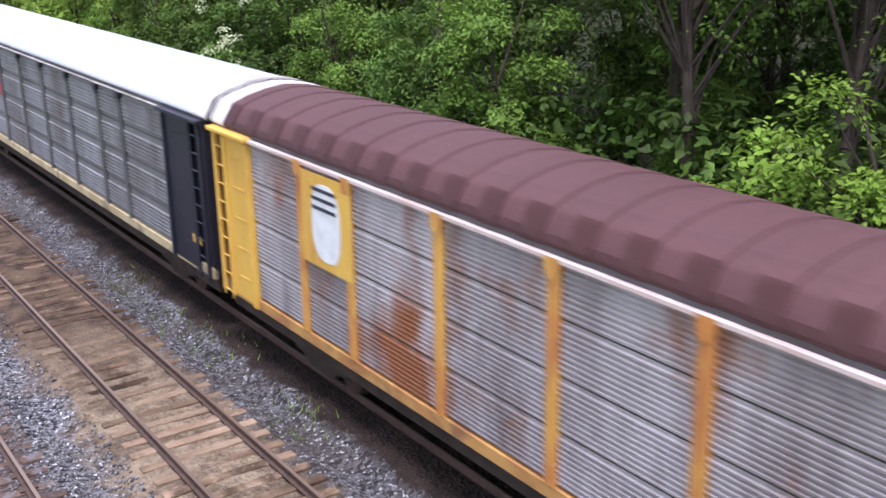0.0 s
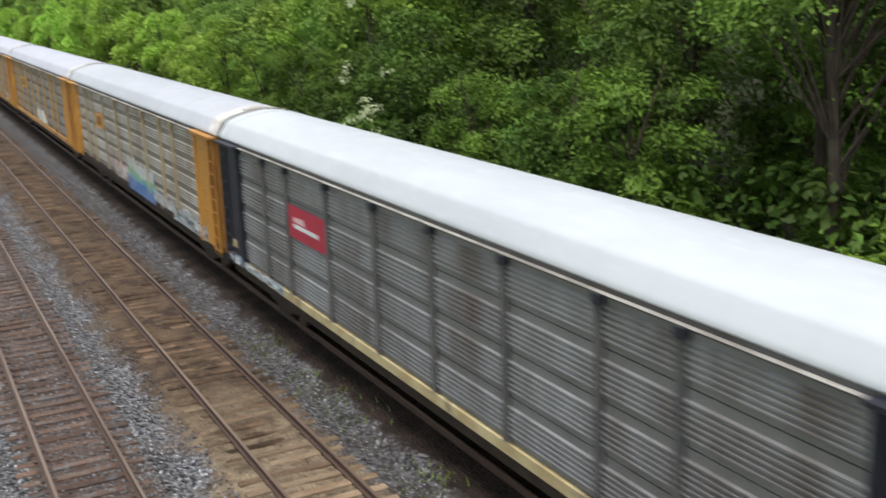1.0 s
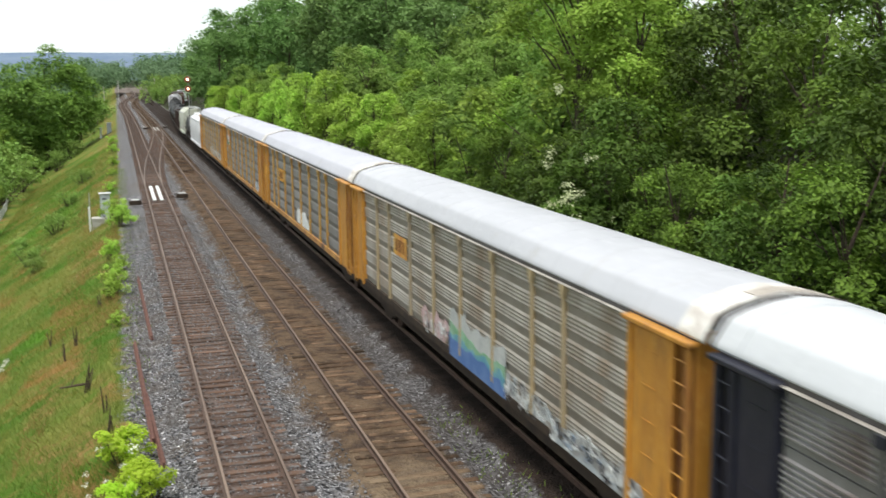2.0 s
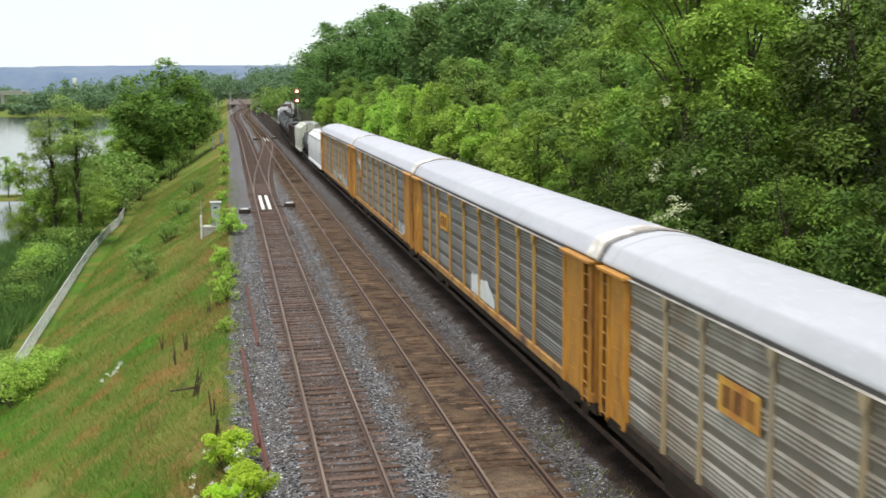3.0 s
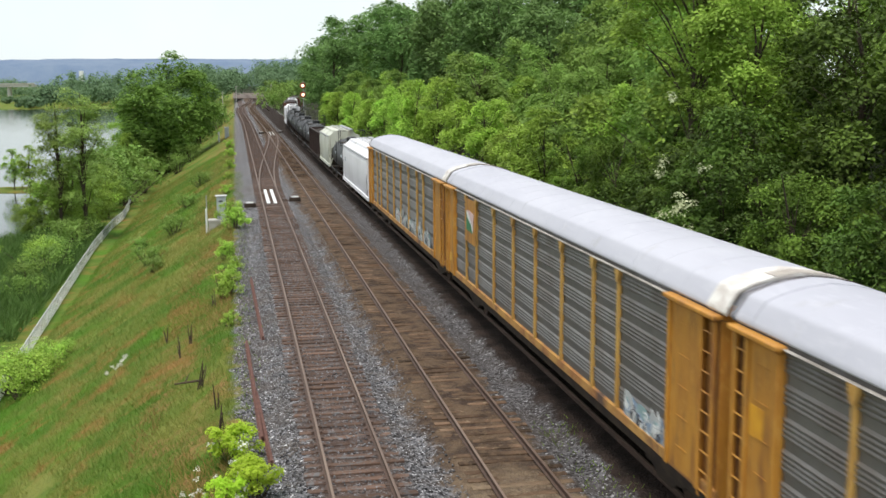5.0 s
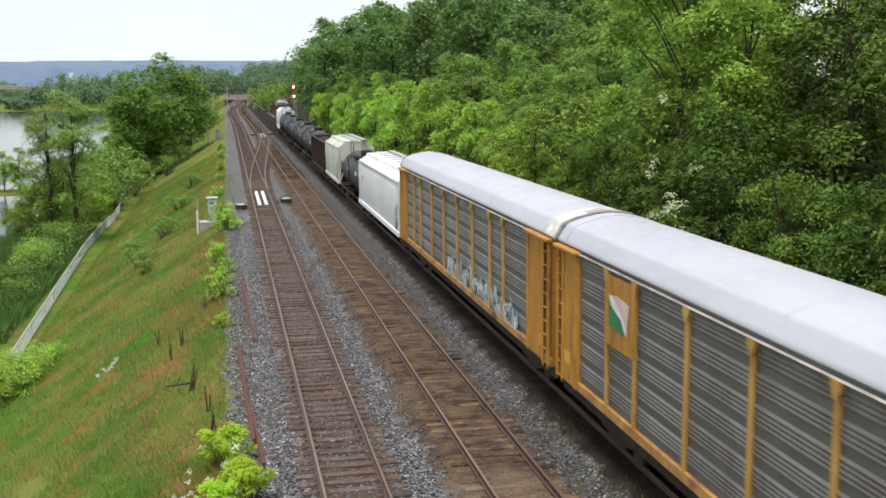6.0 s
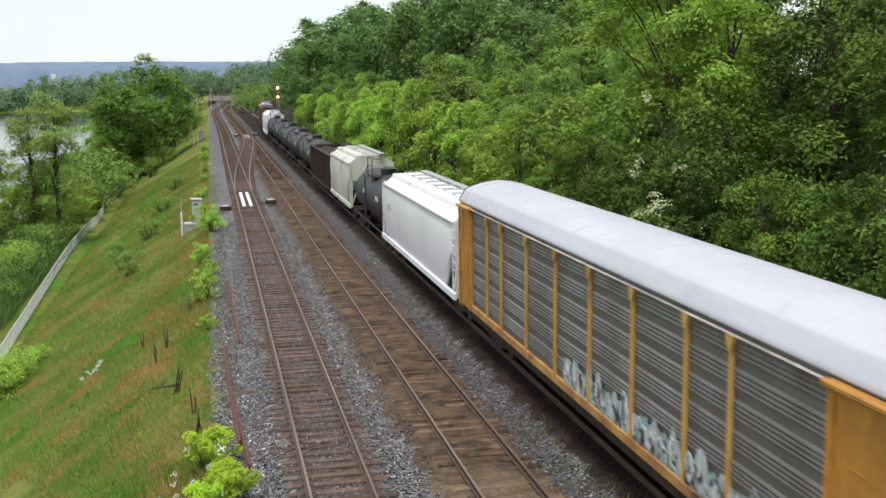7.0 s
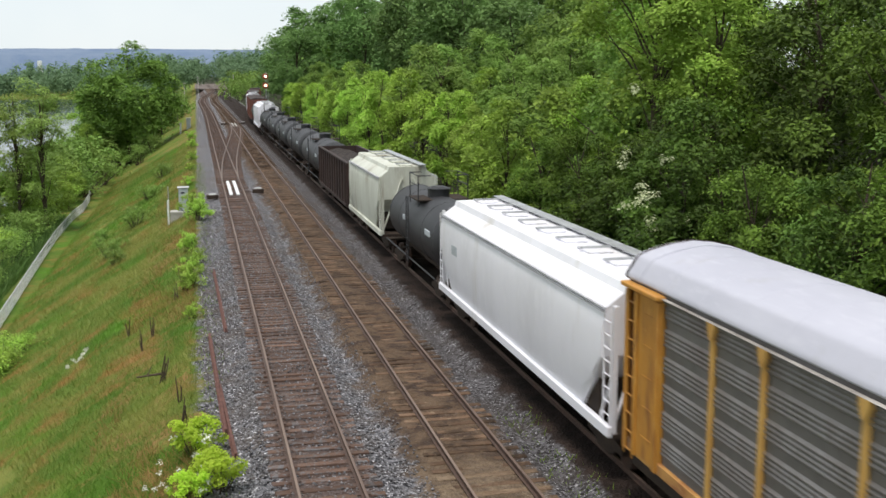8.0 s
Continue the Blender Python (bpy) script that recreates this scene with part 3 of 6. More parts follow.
M["paint_deep"] = surface("sprayed_deep_blue_paint", (0.07, 0.15, 0.36), (0.11, 0.20, 0.42), None, 2, rough=0.6)
M["rail_spare"] = surface("rusted_rail", (0.13, 0.065, 0.052), (0.09, 0.045, 0.04), (0.17, 0.09, 0.07), 3, rough=0.8)


# ---- the train ----
def loft(bm, rows, caps=True):
    vr = [[bm.verts.new(p) for p in r] for r in rows]
    n = len(vr[0])
    for a, b in zip(vr, vr[1:]):
        for k in range(n):
            q = [a[k], a[(k + 1) % n], b[(k + 1) % n], b[k]]
            if len({v.co.to_tuple(5) for v in q}) > 2:
                bm.faces.new(q)
    if caps:
        bm.faces.new(vr[0][::-1])
        bm.faces.new(vr[-1])
    return bm


def wheel_mesh():
    bm = bmesh.new()
    tube(bm, (-0.07, 0, 0), (0.07, 0, 0), 0.46, 0.46, 20)
    tube(bm, (0.07, 0, 0), (0.095, 0, 0), 0.49, 0.49, 20)
    tube(bm, (-0.12, 0, 0), (-0.07, 0, 0), 0.12, 0.14, 10)
    return mesh_of("wheel", bm, M["wheel"])


WHEEL = wheel_mesh()


def bogie_mesh():
    bm = bmesh.new()
    for s in (-1, 1):
        x = s * 0.98
        rows = [[(x - 0.08, y, z0), (x + 0.08, y, z0), (x + 0.08, y, z1), (x - 0.08, y, z1)] for y, z0, z1 in ((-1.15, 0.42, 0.6), (-0.75, 0.4, 0.66), (-0.42, 0.2, 0.8), (0.42, 0.2, 0.8), (0.75, 0.4, 0.66), (1.15, 0.42, 0.6))]
        loft(bm, rows)
    box(bm, -1.0, 1.0, -0.2, 0.2, 0.45, 0.85)
    for y in (-0.89, 0.89):
        tube(bm, (-0.95, y, 0.46), (0.95, y, 0.46), 0.08)
    return mesh_of("bogie", bm, M["under"])


BOGIE = bogie_mesh()


def add_bogies(car, half):
    for y in (-half, half):
        b = piece("bogie", BOGIE, car, pose(0, y, 0))
        for yy in (-0.89, 0.89):
            for s in (-1, 1):
                piece("wheel", WHEEL, b, pose(s * 0.76, yy, 0.46, 0, 0, 0 if s < 0 else 180))


def add_coupler(car, half):
    for s in (-1, 1):
        bm = box(bmesh.new(), -0.12, 0.12, min(s * half, s * (half - 1.2)), max(s * half, s * (half - 1.2)), 0.72, 0.98, 0.02)
        part("coupler", bm, M["wheel"], car)


def ladder(car, x, y, z0, z1, width, material, along="y", step=0.32, label=""):
    bm = bmesh.new()
    d = Vector((0, width / 2, 0)) if along == "y" else Vector((width / 2, 0, 0))
    c = Vector((x, y, 0))
    for s in (-1, 1):
        tube(bm, c + d * s + Vector((0, 0, z0)), c + d * s + Vector((0, 0, z1)), 0.025, n=5)
    z = z0 + 0.15
    while z < z1:
        tube(bm, c - d + Vector((0, 0, z)), c + d + Vector((0, 0, z)), 0.018, n=5)
        z += step
    return part("ladder", bm, material, car, label)


def corrugated(style, y0, y1, material, flat, z0=1.43, z1=4.95, x=-1.485):
    """Pressed steel side sheet between two posts, its ribs lying level."""
    prof, dark = [], []
    if style in ("rows", "fine_rows"):
        rows = 4
        for r in range(rows):
            a, b = z0 + (z1 - z0) * r / rows, z0 + (z1 - z0) * (r + 1) / rows
            prof += [(x + 0.045, a), (x + 0.045, a + 0.022), (x, a + 0.024)]
            k, n, clear = (a + 0.05, 9, 0.07) if style == "fine_rows" else (a + 0.12, 6, 0.26)
            p = (b - a - clear) / n
            for i in range(n):
                prof += [(x, k + i * p), (x - 0.048, k + i * p + p * 0.30), (x - 0.048, k + i * p + p * 0.58), (x, k + i * p + p * 0.80)]
            prof.append((x, b - 0.003))
    else:
        rows = 6
        for r in range(rows):
            a, b = z0 + (z1 - z0) * r / rows, z0 + (z1 - z0) * (r + 1) / rows
            prof += [(x + 0.02, a), (x + 0.02, a + 0.18)]
            dark.append((a, a + 0.183))
            k, n = a + 0.195, 4
            p = (b - k - 0.005) / n
            for i in range(n):
                prof += [(x, k + i * p), (x - 0.026, k + i * p + p * 0.25), (x - 0.026, k + i * p + p * 0.55), (x, k + i * p + p * 0.85)]
    bm = bmesh.new()
    sweep(bm, prof, [y0, y1], closed=False)
    me = bpy.data.meshes.new("side_panel")
    bm.to_mesh(me)
    bm.free()
    me.materials.append(material)
    me.materials.append(flat)
    if dark:
        for f in me.polygons:
            z = f.center.z
            if any(a < z < b for a, b in dark):
                f.material_index = 1
    else:
        for f in me.polygons:
            if f.center.x > x + 0.01 or (style == "rows" and f.area > 0.07 * (y1 - y0)):
                f.material_index = 1
    return me


# flange grey is darkened to hold the shadow under the eave
M["flange"] = surface("roof_flange_shadow", (0.10, 0.095, 0.10), (0.07, 0.062, 0.06), None, 1.5, (1, 0.4, 1), rough=0.7)
M["pale_rail"] = surface("pale_steel_rail", (0.42, 0.40, 0.37), (0.24, 0.22, 0.20), None, 1.5, (1, 0.6, 1), rough=0.55)
M["flat_sheet"] = surface("flat_galvanised_sheet", (0.215, 0.213, 0.215), (0.175, 0.17, 0.168), (0.24, 0.238, 0.24), 0.8, (1, 1, 0.4), rough=0.6, metal=0.35, bump=0.05)
M["perforated_tan"] = surface("stained_perforated_sheet", (0.235, 0.213, 0.185), (0.20, 0.175, 0.145), (0.27, 0.25, 0.22), 0.8, (1, 1, 0.4), rough=0.65, metal=0.2, bump=0.05)
M["perforated"] = surface("perforated_sheet", (0.15, 0.142, 0.135), (0.175, 0.165, 0.157), (0.12, 0.113, 0.108), 0.8, (1, 1, 0.4), rough=0.6, metal=0.35, bump=0.05)

M["roof_angle"] = surface("grey_roof_angle", (0.42, 0.43, 0.45), (0.36, 0.36, 0.38), None, 2, rough=0.6)

PITCH = 28.05
ROOF_HALF = ((-1.53, 5.1), (-1.53, 5.135), (-1.5, 5.195), (-1.47, 5.243), (-1.31, 5.485), (-1.285, 5.518), (-1.25, 5.547), (-1.2, 5.572), (-1.15, 5.593), (-0.92, 5.675), (-0.5, 5.775))
ROOF = (*ROOF_HALF, (0, 5.83), *((-x, z) for x, z in reversed(ROOF_HALF)))


def outset(profile, d):
    cx, cz = 0, 4.6
    out = []
    for x, z in profile:
        v = Vector((x - cx, (z - cz) * 1.2))
        v.normalize()
        out.append((x + v.x * d, z + v.y * d))
    return out


def roof_strip(y0, y1, lift=0.0):
    prof = outset(ROOF, lift)
    bm = bmesh.new()
    sweep(bm, list(prof) + [(x * 0.97, z - 0.06) for x, z in reversed(prof)], [y0, y1])
    return bm


POSTS = (4.35, 6.2, 9.05, 11.85, 14.6, 17.4, 20.2, 22.1)


def autorack(label, roof, posts, doors, panel, style, sill, eave, sealant, dim, group="autoracks of the train"):
    car = tagged(new("autorack_car"), label, "railcar", group)
    far = PITCH / 2

    def ly(s):
        return far - s
    a, b = ly(27.72), ly(0.33)
    part("underframe", box(bmesh.new(), -1.38, 1.38, a + 0.1, b - 0.1, 0.80, 1.22), M["under"], car)
    # added near-black core closes the hollow body, its unlit inside put into colour
    part("inner_wall", box(bmesh.new(), -1.44, 1.44, a + 0.12, b - 0.12, 1.22, 4.96), M["core_dark"], car)
    bm = box(bmesh.new(), -1.56, -1.42, a, b, 1.18, 1.43, 0.015)
    part("side_sill", bm, sill, car, "stained side sill")
    part("side_sill", box(bmesh.new(), 1.42, 1.56, a, b, 1.18, 1.43, 0.015), sill, car)
    thick = 0.075 if roof == "oxide" else 0.02
    for side in (-1, 1):
        part("roof_flange", box(bmesh.new(), min(side * 1.42, side * 1.505), max(side * 1.42, side * 1.505), a, b, 4.90, 5.12), M["flange"], car, "grey flange under the eave, darkened for its shadow")
        part("top_rail", box(bmesh.new(), min(side * 1.5, side * 1.60), max(side * 1.5, side * 1.60), a + 0.1, b - 0.1, 4.985 - thick, 4.985, 0.008), eave if roof == "oxide" else M["pale_rail"], car, "pale rail along the top of the side")
    part("side_wall", box(bmesh.new(), 1.45, 1.52, a + 0.1, b - 0.1, 1.5, 4.86), panel, car)
    wide = 0.06 if style == "bands" else 0.085 if roof != "oxide" else 0.13
    edges = [2.15, *POSTS, 25.3]
    for s0, s1 in zip(edges, edges[1:]):
        piece("side_panel", corrugated("fine_rows" if roof == "oxide" else style, ly(s1 - 0.03), ly(s0 + 0.03), panel, M["perforated_tan"] if panel is M["galv_tan"] else M["flat_sheet"] if panel is M["galv"] else M["perforated"]), car)
    for i, s in enumerate(POSTS):
        bm = box(bmesh.new(), -1.575, -1.47, ly(s) - wide, ly(s) + wide, 1.42, 4.95, 0.012)
        head = wide * 2.3 if style == "bands" else wide * 1.25
        loft(bm, [[(-1.602, ly(s) - w, z), (-1.5, ly(s) - w, z), (-1.5, ly(s) + w, z), (-1.602, ly(s) + w, z)] for w, z in ((wide * 0.9, 4.66), (head, 4.86), (head, 4.975))])
        post = part("side_post", bm, posts, car)
        if posts is M["post_grey"]:
            part("post_cap", box(bmesh.new(), -1.612, -1.49, ly(s) - 0.13, ly(s) + 0.13, 4.76, 4.95, 0.012), M["navy"], post, "dark cap at the head of the post")
    # end doors: far end narrow, near end with the wide folded door
    for s0, s1, split in ((0.36, 2.15, 0.95), (25.3, 27.70, 27.0)):
        lo, hi = (split, s1) if s0 < 1 else (s0, split)
        rec = (s0, split) if s0 < 1 else (split, s1)
        part("door_recess", box(bmesh.new(), -1.47, -1.38, ly(rec[1]), ly(rec[0]), 1.25, 4.90), dim, car, "rusty recess beside the door")
        bm = box(bmesh.new(), -1.57, -1.40, ly(hi), ly(lo), 1.25, 4.90, 0.015)
        for k in (s0 + 0.10, s1 - 0.10, split):
            box(bm, -1.63, -1.55, ly(k) - 0.07, ly(k) + 0.07, 1.2, 4.88, 0.015)
        for k in range(5):
            z = 1.75 + k * 0.68
            box(bm, -1.585, -1.56, ly((lo + hi) / 2) - 0.22, ly((lo + hi) / 2) + 0.22, z, z + 0.025)
        part("end_door", bm, doors, car)
        bm = box(bmesh.new(), -1.72, -1.38, ly(s1 + 0.05), ly(s0 - 0.05), 4.93, 5.03, 0.02)
        part("door_header", bm, doors, car)
    for s, w in ((27.34, 0.5), (0.66, 0.46)):
        ladder(car, -1.60, ly(s), 1.1, 4.9, w, doors, step=0.42)
    for y0, y1 in ((a, a + 0.06), (b - 0.06, b)):
        part("end_wall", box(bmesh.new(), -1.5, 1.5, y0, y1, 1.2, 5.2), doors, car)
    # roof
    if roof == "oxide":
        n = 52
        w = (b - a - 1.1) / n
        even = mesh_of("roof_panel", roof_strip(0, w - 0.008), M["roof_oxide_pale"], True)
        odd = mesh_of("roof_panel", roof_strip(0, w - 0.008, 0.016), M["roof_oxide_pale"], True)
        for i in range(n):
            piece("roof_panel", odd if i % 2 else even, car, pose(0, a + 0.55 + i * w, 0))
            # darker patch low on the curved side, taller on every second panel
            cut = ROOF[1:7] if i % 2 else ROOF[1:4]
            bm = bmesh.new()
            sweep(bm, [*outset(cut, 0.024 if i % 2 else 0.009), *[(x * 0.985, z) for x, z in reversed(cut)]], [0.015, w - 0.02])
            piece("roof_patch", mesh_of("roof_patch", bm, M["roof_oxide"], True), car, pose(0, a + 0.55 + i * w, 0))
        ends = [(a - 0.2, a + 0.55), (b - 0.55, b + 0.2)]
    else:
        part("roof", roof_strip(a + 0.5, b - 0.5), roof, car, smooth=True)
        w = (b - a - 1.0) / 18
        rib = mesh_of("roof_rib", roof_strip(0, 0.04, 0.004), roof, True)
        for i in range(1, 18):
            piece("roof_rib", rib, car, pose(0, a + 0.5 + i * w, 0))
        ends = [(a - 0.2, a + 0.62), (b - 0.62, b + 0.2)]
    for y0, y1 in ends:
        part("roof_end", roof_strip(y0, y1, 0.015), sealant if y0 < 0 or roof == "oxide" else roof, car, "pale patched roof end" if y0 < 0 else "", smooth=True)
        if y0 < 0 and roof != "oxide":
            top = ROOF[len(ROOF) // 2 - 1:len(ROOF) // 2 + 4]
            part("roof_patch", sweep(bmesh.new(), [*outset(top, 0.032), *[(x * 0.985, z) for x, z in reversed(top)]], [y0 + 0.02, y0 + 0.42]), M["tan_seal"], car, "tan patch on the roof end")
        e = y1 - 0.12
        if y0 < 0:
            continue
        part("weather_strip", roof_strip(e - 0.025, e + 0.025, 0.035), M["under"], car)
    add_bogies(car, 10.1)
    add_coupler(car, 14.0)
    bm = bmesh.new()
    box(bm, -0.5, 0.5, -12.5, 12.5, 0.55, 0.8)
    part("center_sill", bm, M["under"], car)
    return car


def s_rect(car, name, s0, s1, z0, z1, material, x=-1.548, thick=0.008, label=""):
    far = PITCH / 2
    return part(name, box(bmesh.new(), x - thick, x, far - s1, far - s0, z0, z1), material, car, label)


def s_shape(car, name, points, material, x=-1.56, label="", parent=None):
    """A flat painted shape given by (s, z) corners."""
    far = PITCH / 2
    bm = bmesh.new()
    lo = [bm.verts.new((x, far - s, z)) for s, z in points]
    hi = [bm.verts.new((x - 0.006, far - s, z)) for s, z in points]
    bm.faces.new(lo)
    bm.faces.new(hi[::-1])
    n = len(points)
    for k in range(n):
        bm.faces.new((lo[k], lo[(k + 1) % n], hi[(k + 1) % n], hi[k]))
    bmesh.ops.triangulate(bm, faces=bm.faces)
    return part(name, bm, material, parent or car, label)


def graffiti(car, s0, s1, z0, z1, palette, seed, letters, x=-1.5125):
    """Sprayed blobs like letters, none of them a word."""
    r = random.Random(seed)
    letters = int(letters * 1.6)
    step = (s1 - s0) / letters
    top = [(s1 - k * (s1 - s0) / 40, z0 + (z1 - z0) * (0.62 + 0.14 * math.sin(k * 0.9 + seed) + 0.1 * math.sin(k * 2.1) + r.uniform(-0.05, 0.05))) for k in range(41)]
    s_shape(car, "graffiti", [(s0, 1.245), (s1, 1.245), *top], palette[-1], x + 0.001)
    for i in range(letters):
        c = s0 + (i + 0.5) * step
        h = (z1 - z0) * r.uniform(0.7, 1.0)
        for layer in range(10):
            k = r.uniform(0.5, 1.0) if layer else 0.95
            cs, cz = c + r.uniform(-0.4, 0.4) * step * (layer > 0), z0 + h / 2 + r.uniform(-0.3, 0.3) * h * (layer > 0)
            pts, n = [], 14
            ph = r.uniform(0, 6)
            for j in range(n):
                ang = j * math.tau / n
                rad = 1 + 0.22 * math.sin((2 + layer % 3) * ang + ph) + r.uniform(-0.16, 0.16)
                size = (0.56 if layer == 0 else 0.2 if layer < 5 else 0.11) * k * r.uniform(0.85, 1.15)
                pts.append((cs + math.cos(ang) * step * size * rad, max(1.24, cz + math.sin(ang) * h * size * rad)))
            s_shape(car, "graffiti", pts, r.choice(palette) if layer else palette[i % 2 * 2], x - 0.002 * layer - 0.0002 * i)
        for stroke in range(5):
            cs, cz = c + r.uniform(-0.45, 0.45) * step, z0 + h * r.uniform(0.25, 0.8)
            a0, turn, rad, wide = r.uniform(0, 6.3), r.uniform(1.6, 4.2), h * r.uniform(0.12, 0.34), 0.025
            ends = [(a0 + turn * j / 9, rad + wide) for j in range(10)] + [(a0 + turn * j / 9, rad - wide) for j in range(9, -1, -1)]
            s_shape(car, "graffiti", [(cs + math.cos(q) * d * step / h * 0.9, max(1.24, cz + math.sin(q) * d)) for q, d in ends], M["paint_ink"] if stroke % 2 else M["paint_white"], x - 0.022 - 0.0015 * stroke - 0.0002 * i)


def covered_hopper(label, paint, length, hatches, roofwalk=True):
    car = tagged(new("covered_hopper_car"), label, "railcar", "covered hoppers of the train")
    h = length / 2 - 0.45
    prof = [(-1.50, 1.30), (-1.56, 1.75), (-1.61, 2.4), (-1.62, 3.0), (-1.60, 3.6), (-1.54, 4.02), (-1.50, 4.10), (-1.05, 4.42), (-0.98, 4.62), (0.98, 4.62), (1.05, 4.42), (1.50, 4.10), (1.54, 4.02), (1.60, 3.6), (1.62, 3.0), (1.61, 2.4), (1.56, 1.75), (1.50, 1.30)]
    rows = []
    for y, zmin in ((-h + 0.45, 2.9), (-h + 1.0, 2.25), (-h + 1.9, 1.3), (0, 1.3), (h - 1.9, 1.3), (h - 1.0, 2.25), (h - 0.45, 2.9)):
        rows.append([(x, y, max(z, zmin + 0.001 * i)) if z < zmin else (x, y, z) for i, (x, z) in enumerate(prof)])
    part("hopper_body", loft(bmesh.new(), rows), paint, car, smooth=True)
    for s in (-1, 1):
        part("side_sill", box(bmesh.new(), min(s * 1.45, s * 1.60), max(s * 1.45, s * 1.60), -h, h, 1.05, 1.32, 0.02), paint, car)
        for z in (4.0, 4.08):
            part("roof_angle", box(bmesh.new(), min(s * 1.53, s * 1.60), max(s * 1.53, s * 1.60), -h + 0.4, h - 0.4, z, z + 0.035), M["roof_angle"], car)
        for e in (-1, 1):
            ladder(car, s * 1.52, e * (h - 0.25), 1.1, 4.1, 0.42, paint)
            bm = bmesh.new()
            box(bm, s * 1.4 - 0.06, s * 1.4 + 0.06, e * (h - 0.1) - 0.06, e * (h - 0.1) + 0.06, 1.1, 4.2)
            tube(bm, (s * 1.4, e * (h - 0.1), 1.3), (s * 0.3, e * (h - 0.4), 4.0), 0.05)
            tube(bm, (s * 1.4, e * (h - 0.1), 2.6), (s * 1.4, e * (h - 0.9), 1.3), 0.045)
            part("corner_post", bm, paint, car)
    for e in (-1, 1):
        part("end_platform", box(bmesh.new(), -1.45, 1.45, e * (h - 0.6) - 0.6, e * (h - 0.6) + 0.6, 1.0, 1.12), M["under"], car)
        part("slope_sheet", box(bmesh.new(), -1.42, 1.42, e * (h - 1.35) - 0.4, e * (h - 1.35) + 0.4, 1.3, 2.2), M["under"], car)
    for i in range(hatches):
        y = -h + 1.3 + i * (2 * h - 2.6) / (hatches - 1)
        bm = box(bmesh.new(), -0.36, 0.36, y - 0.5, y + 0.5, 4.62, 4.70, 0.025)
        hatch = part("hatch", bm, paint, car)
        part("hatch_bar", box(bmesh.new(), -0.48, 0.48, y - 0.05, y + 0.05, 4.70, 4.76), M["galv_plain"], hatch)
    if roofwalk:
        for x in (0.78,):
            bm = bmesh.new()
            box(bm, x - 0.2, x + 0.2, -h + 0.2, h - 0.2, 4.70, 4.735)
            for k in range(int(h)):
                y = -h + 0.6 + k * 2
                box(bm, x - 0.15, x + 0.15, y - 0.03, y + 0.03, 4.62, 4.70)
            part("roof_walk", bm, M["galv_plain"], car)
    for k in (-1, 0, 1):
        bm = bmesh.new()
        loft(bm, [[(-1.1 * q, k * length * 0.2 - 1.4 * q, z), (1.1 * q, k * length * 0.2 - 1.4 * q, z), (1.1 * q, k * length * 0.2 + 1.4 * q, z), (-1.1 * q, k * length * 0.2 + 1.4 * q, z)] for q, z in ((0.45, 0.45), (1, 1.32))])
        part("outlet_bay", bm, M["under"], car)
    add_bogies(car, h - 1.5)
    add_coupler(car, length / 2)
    return car


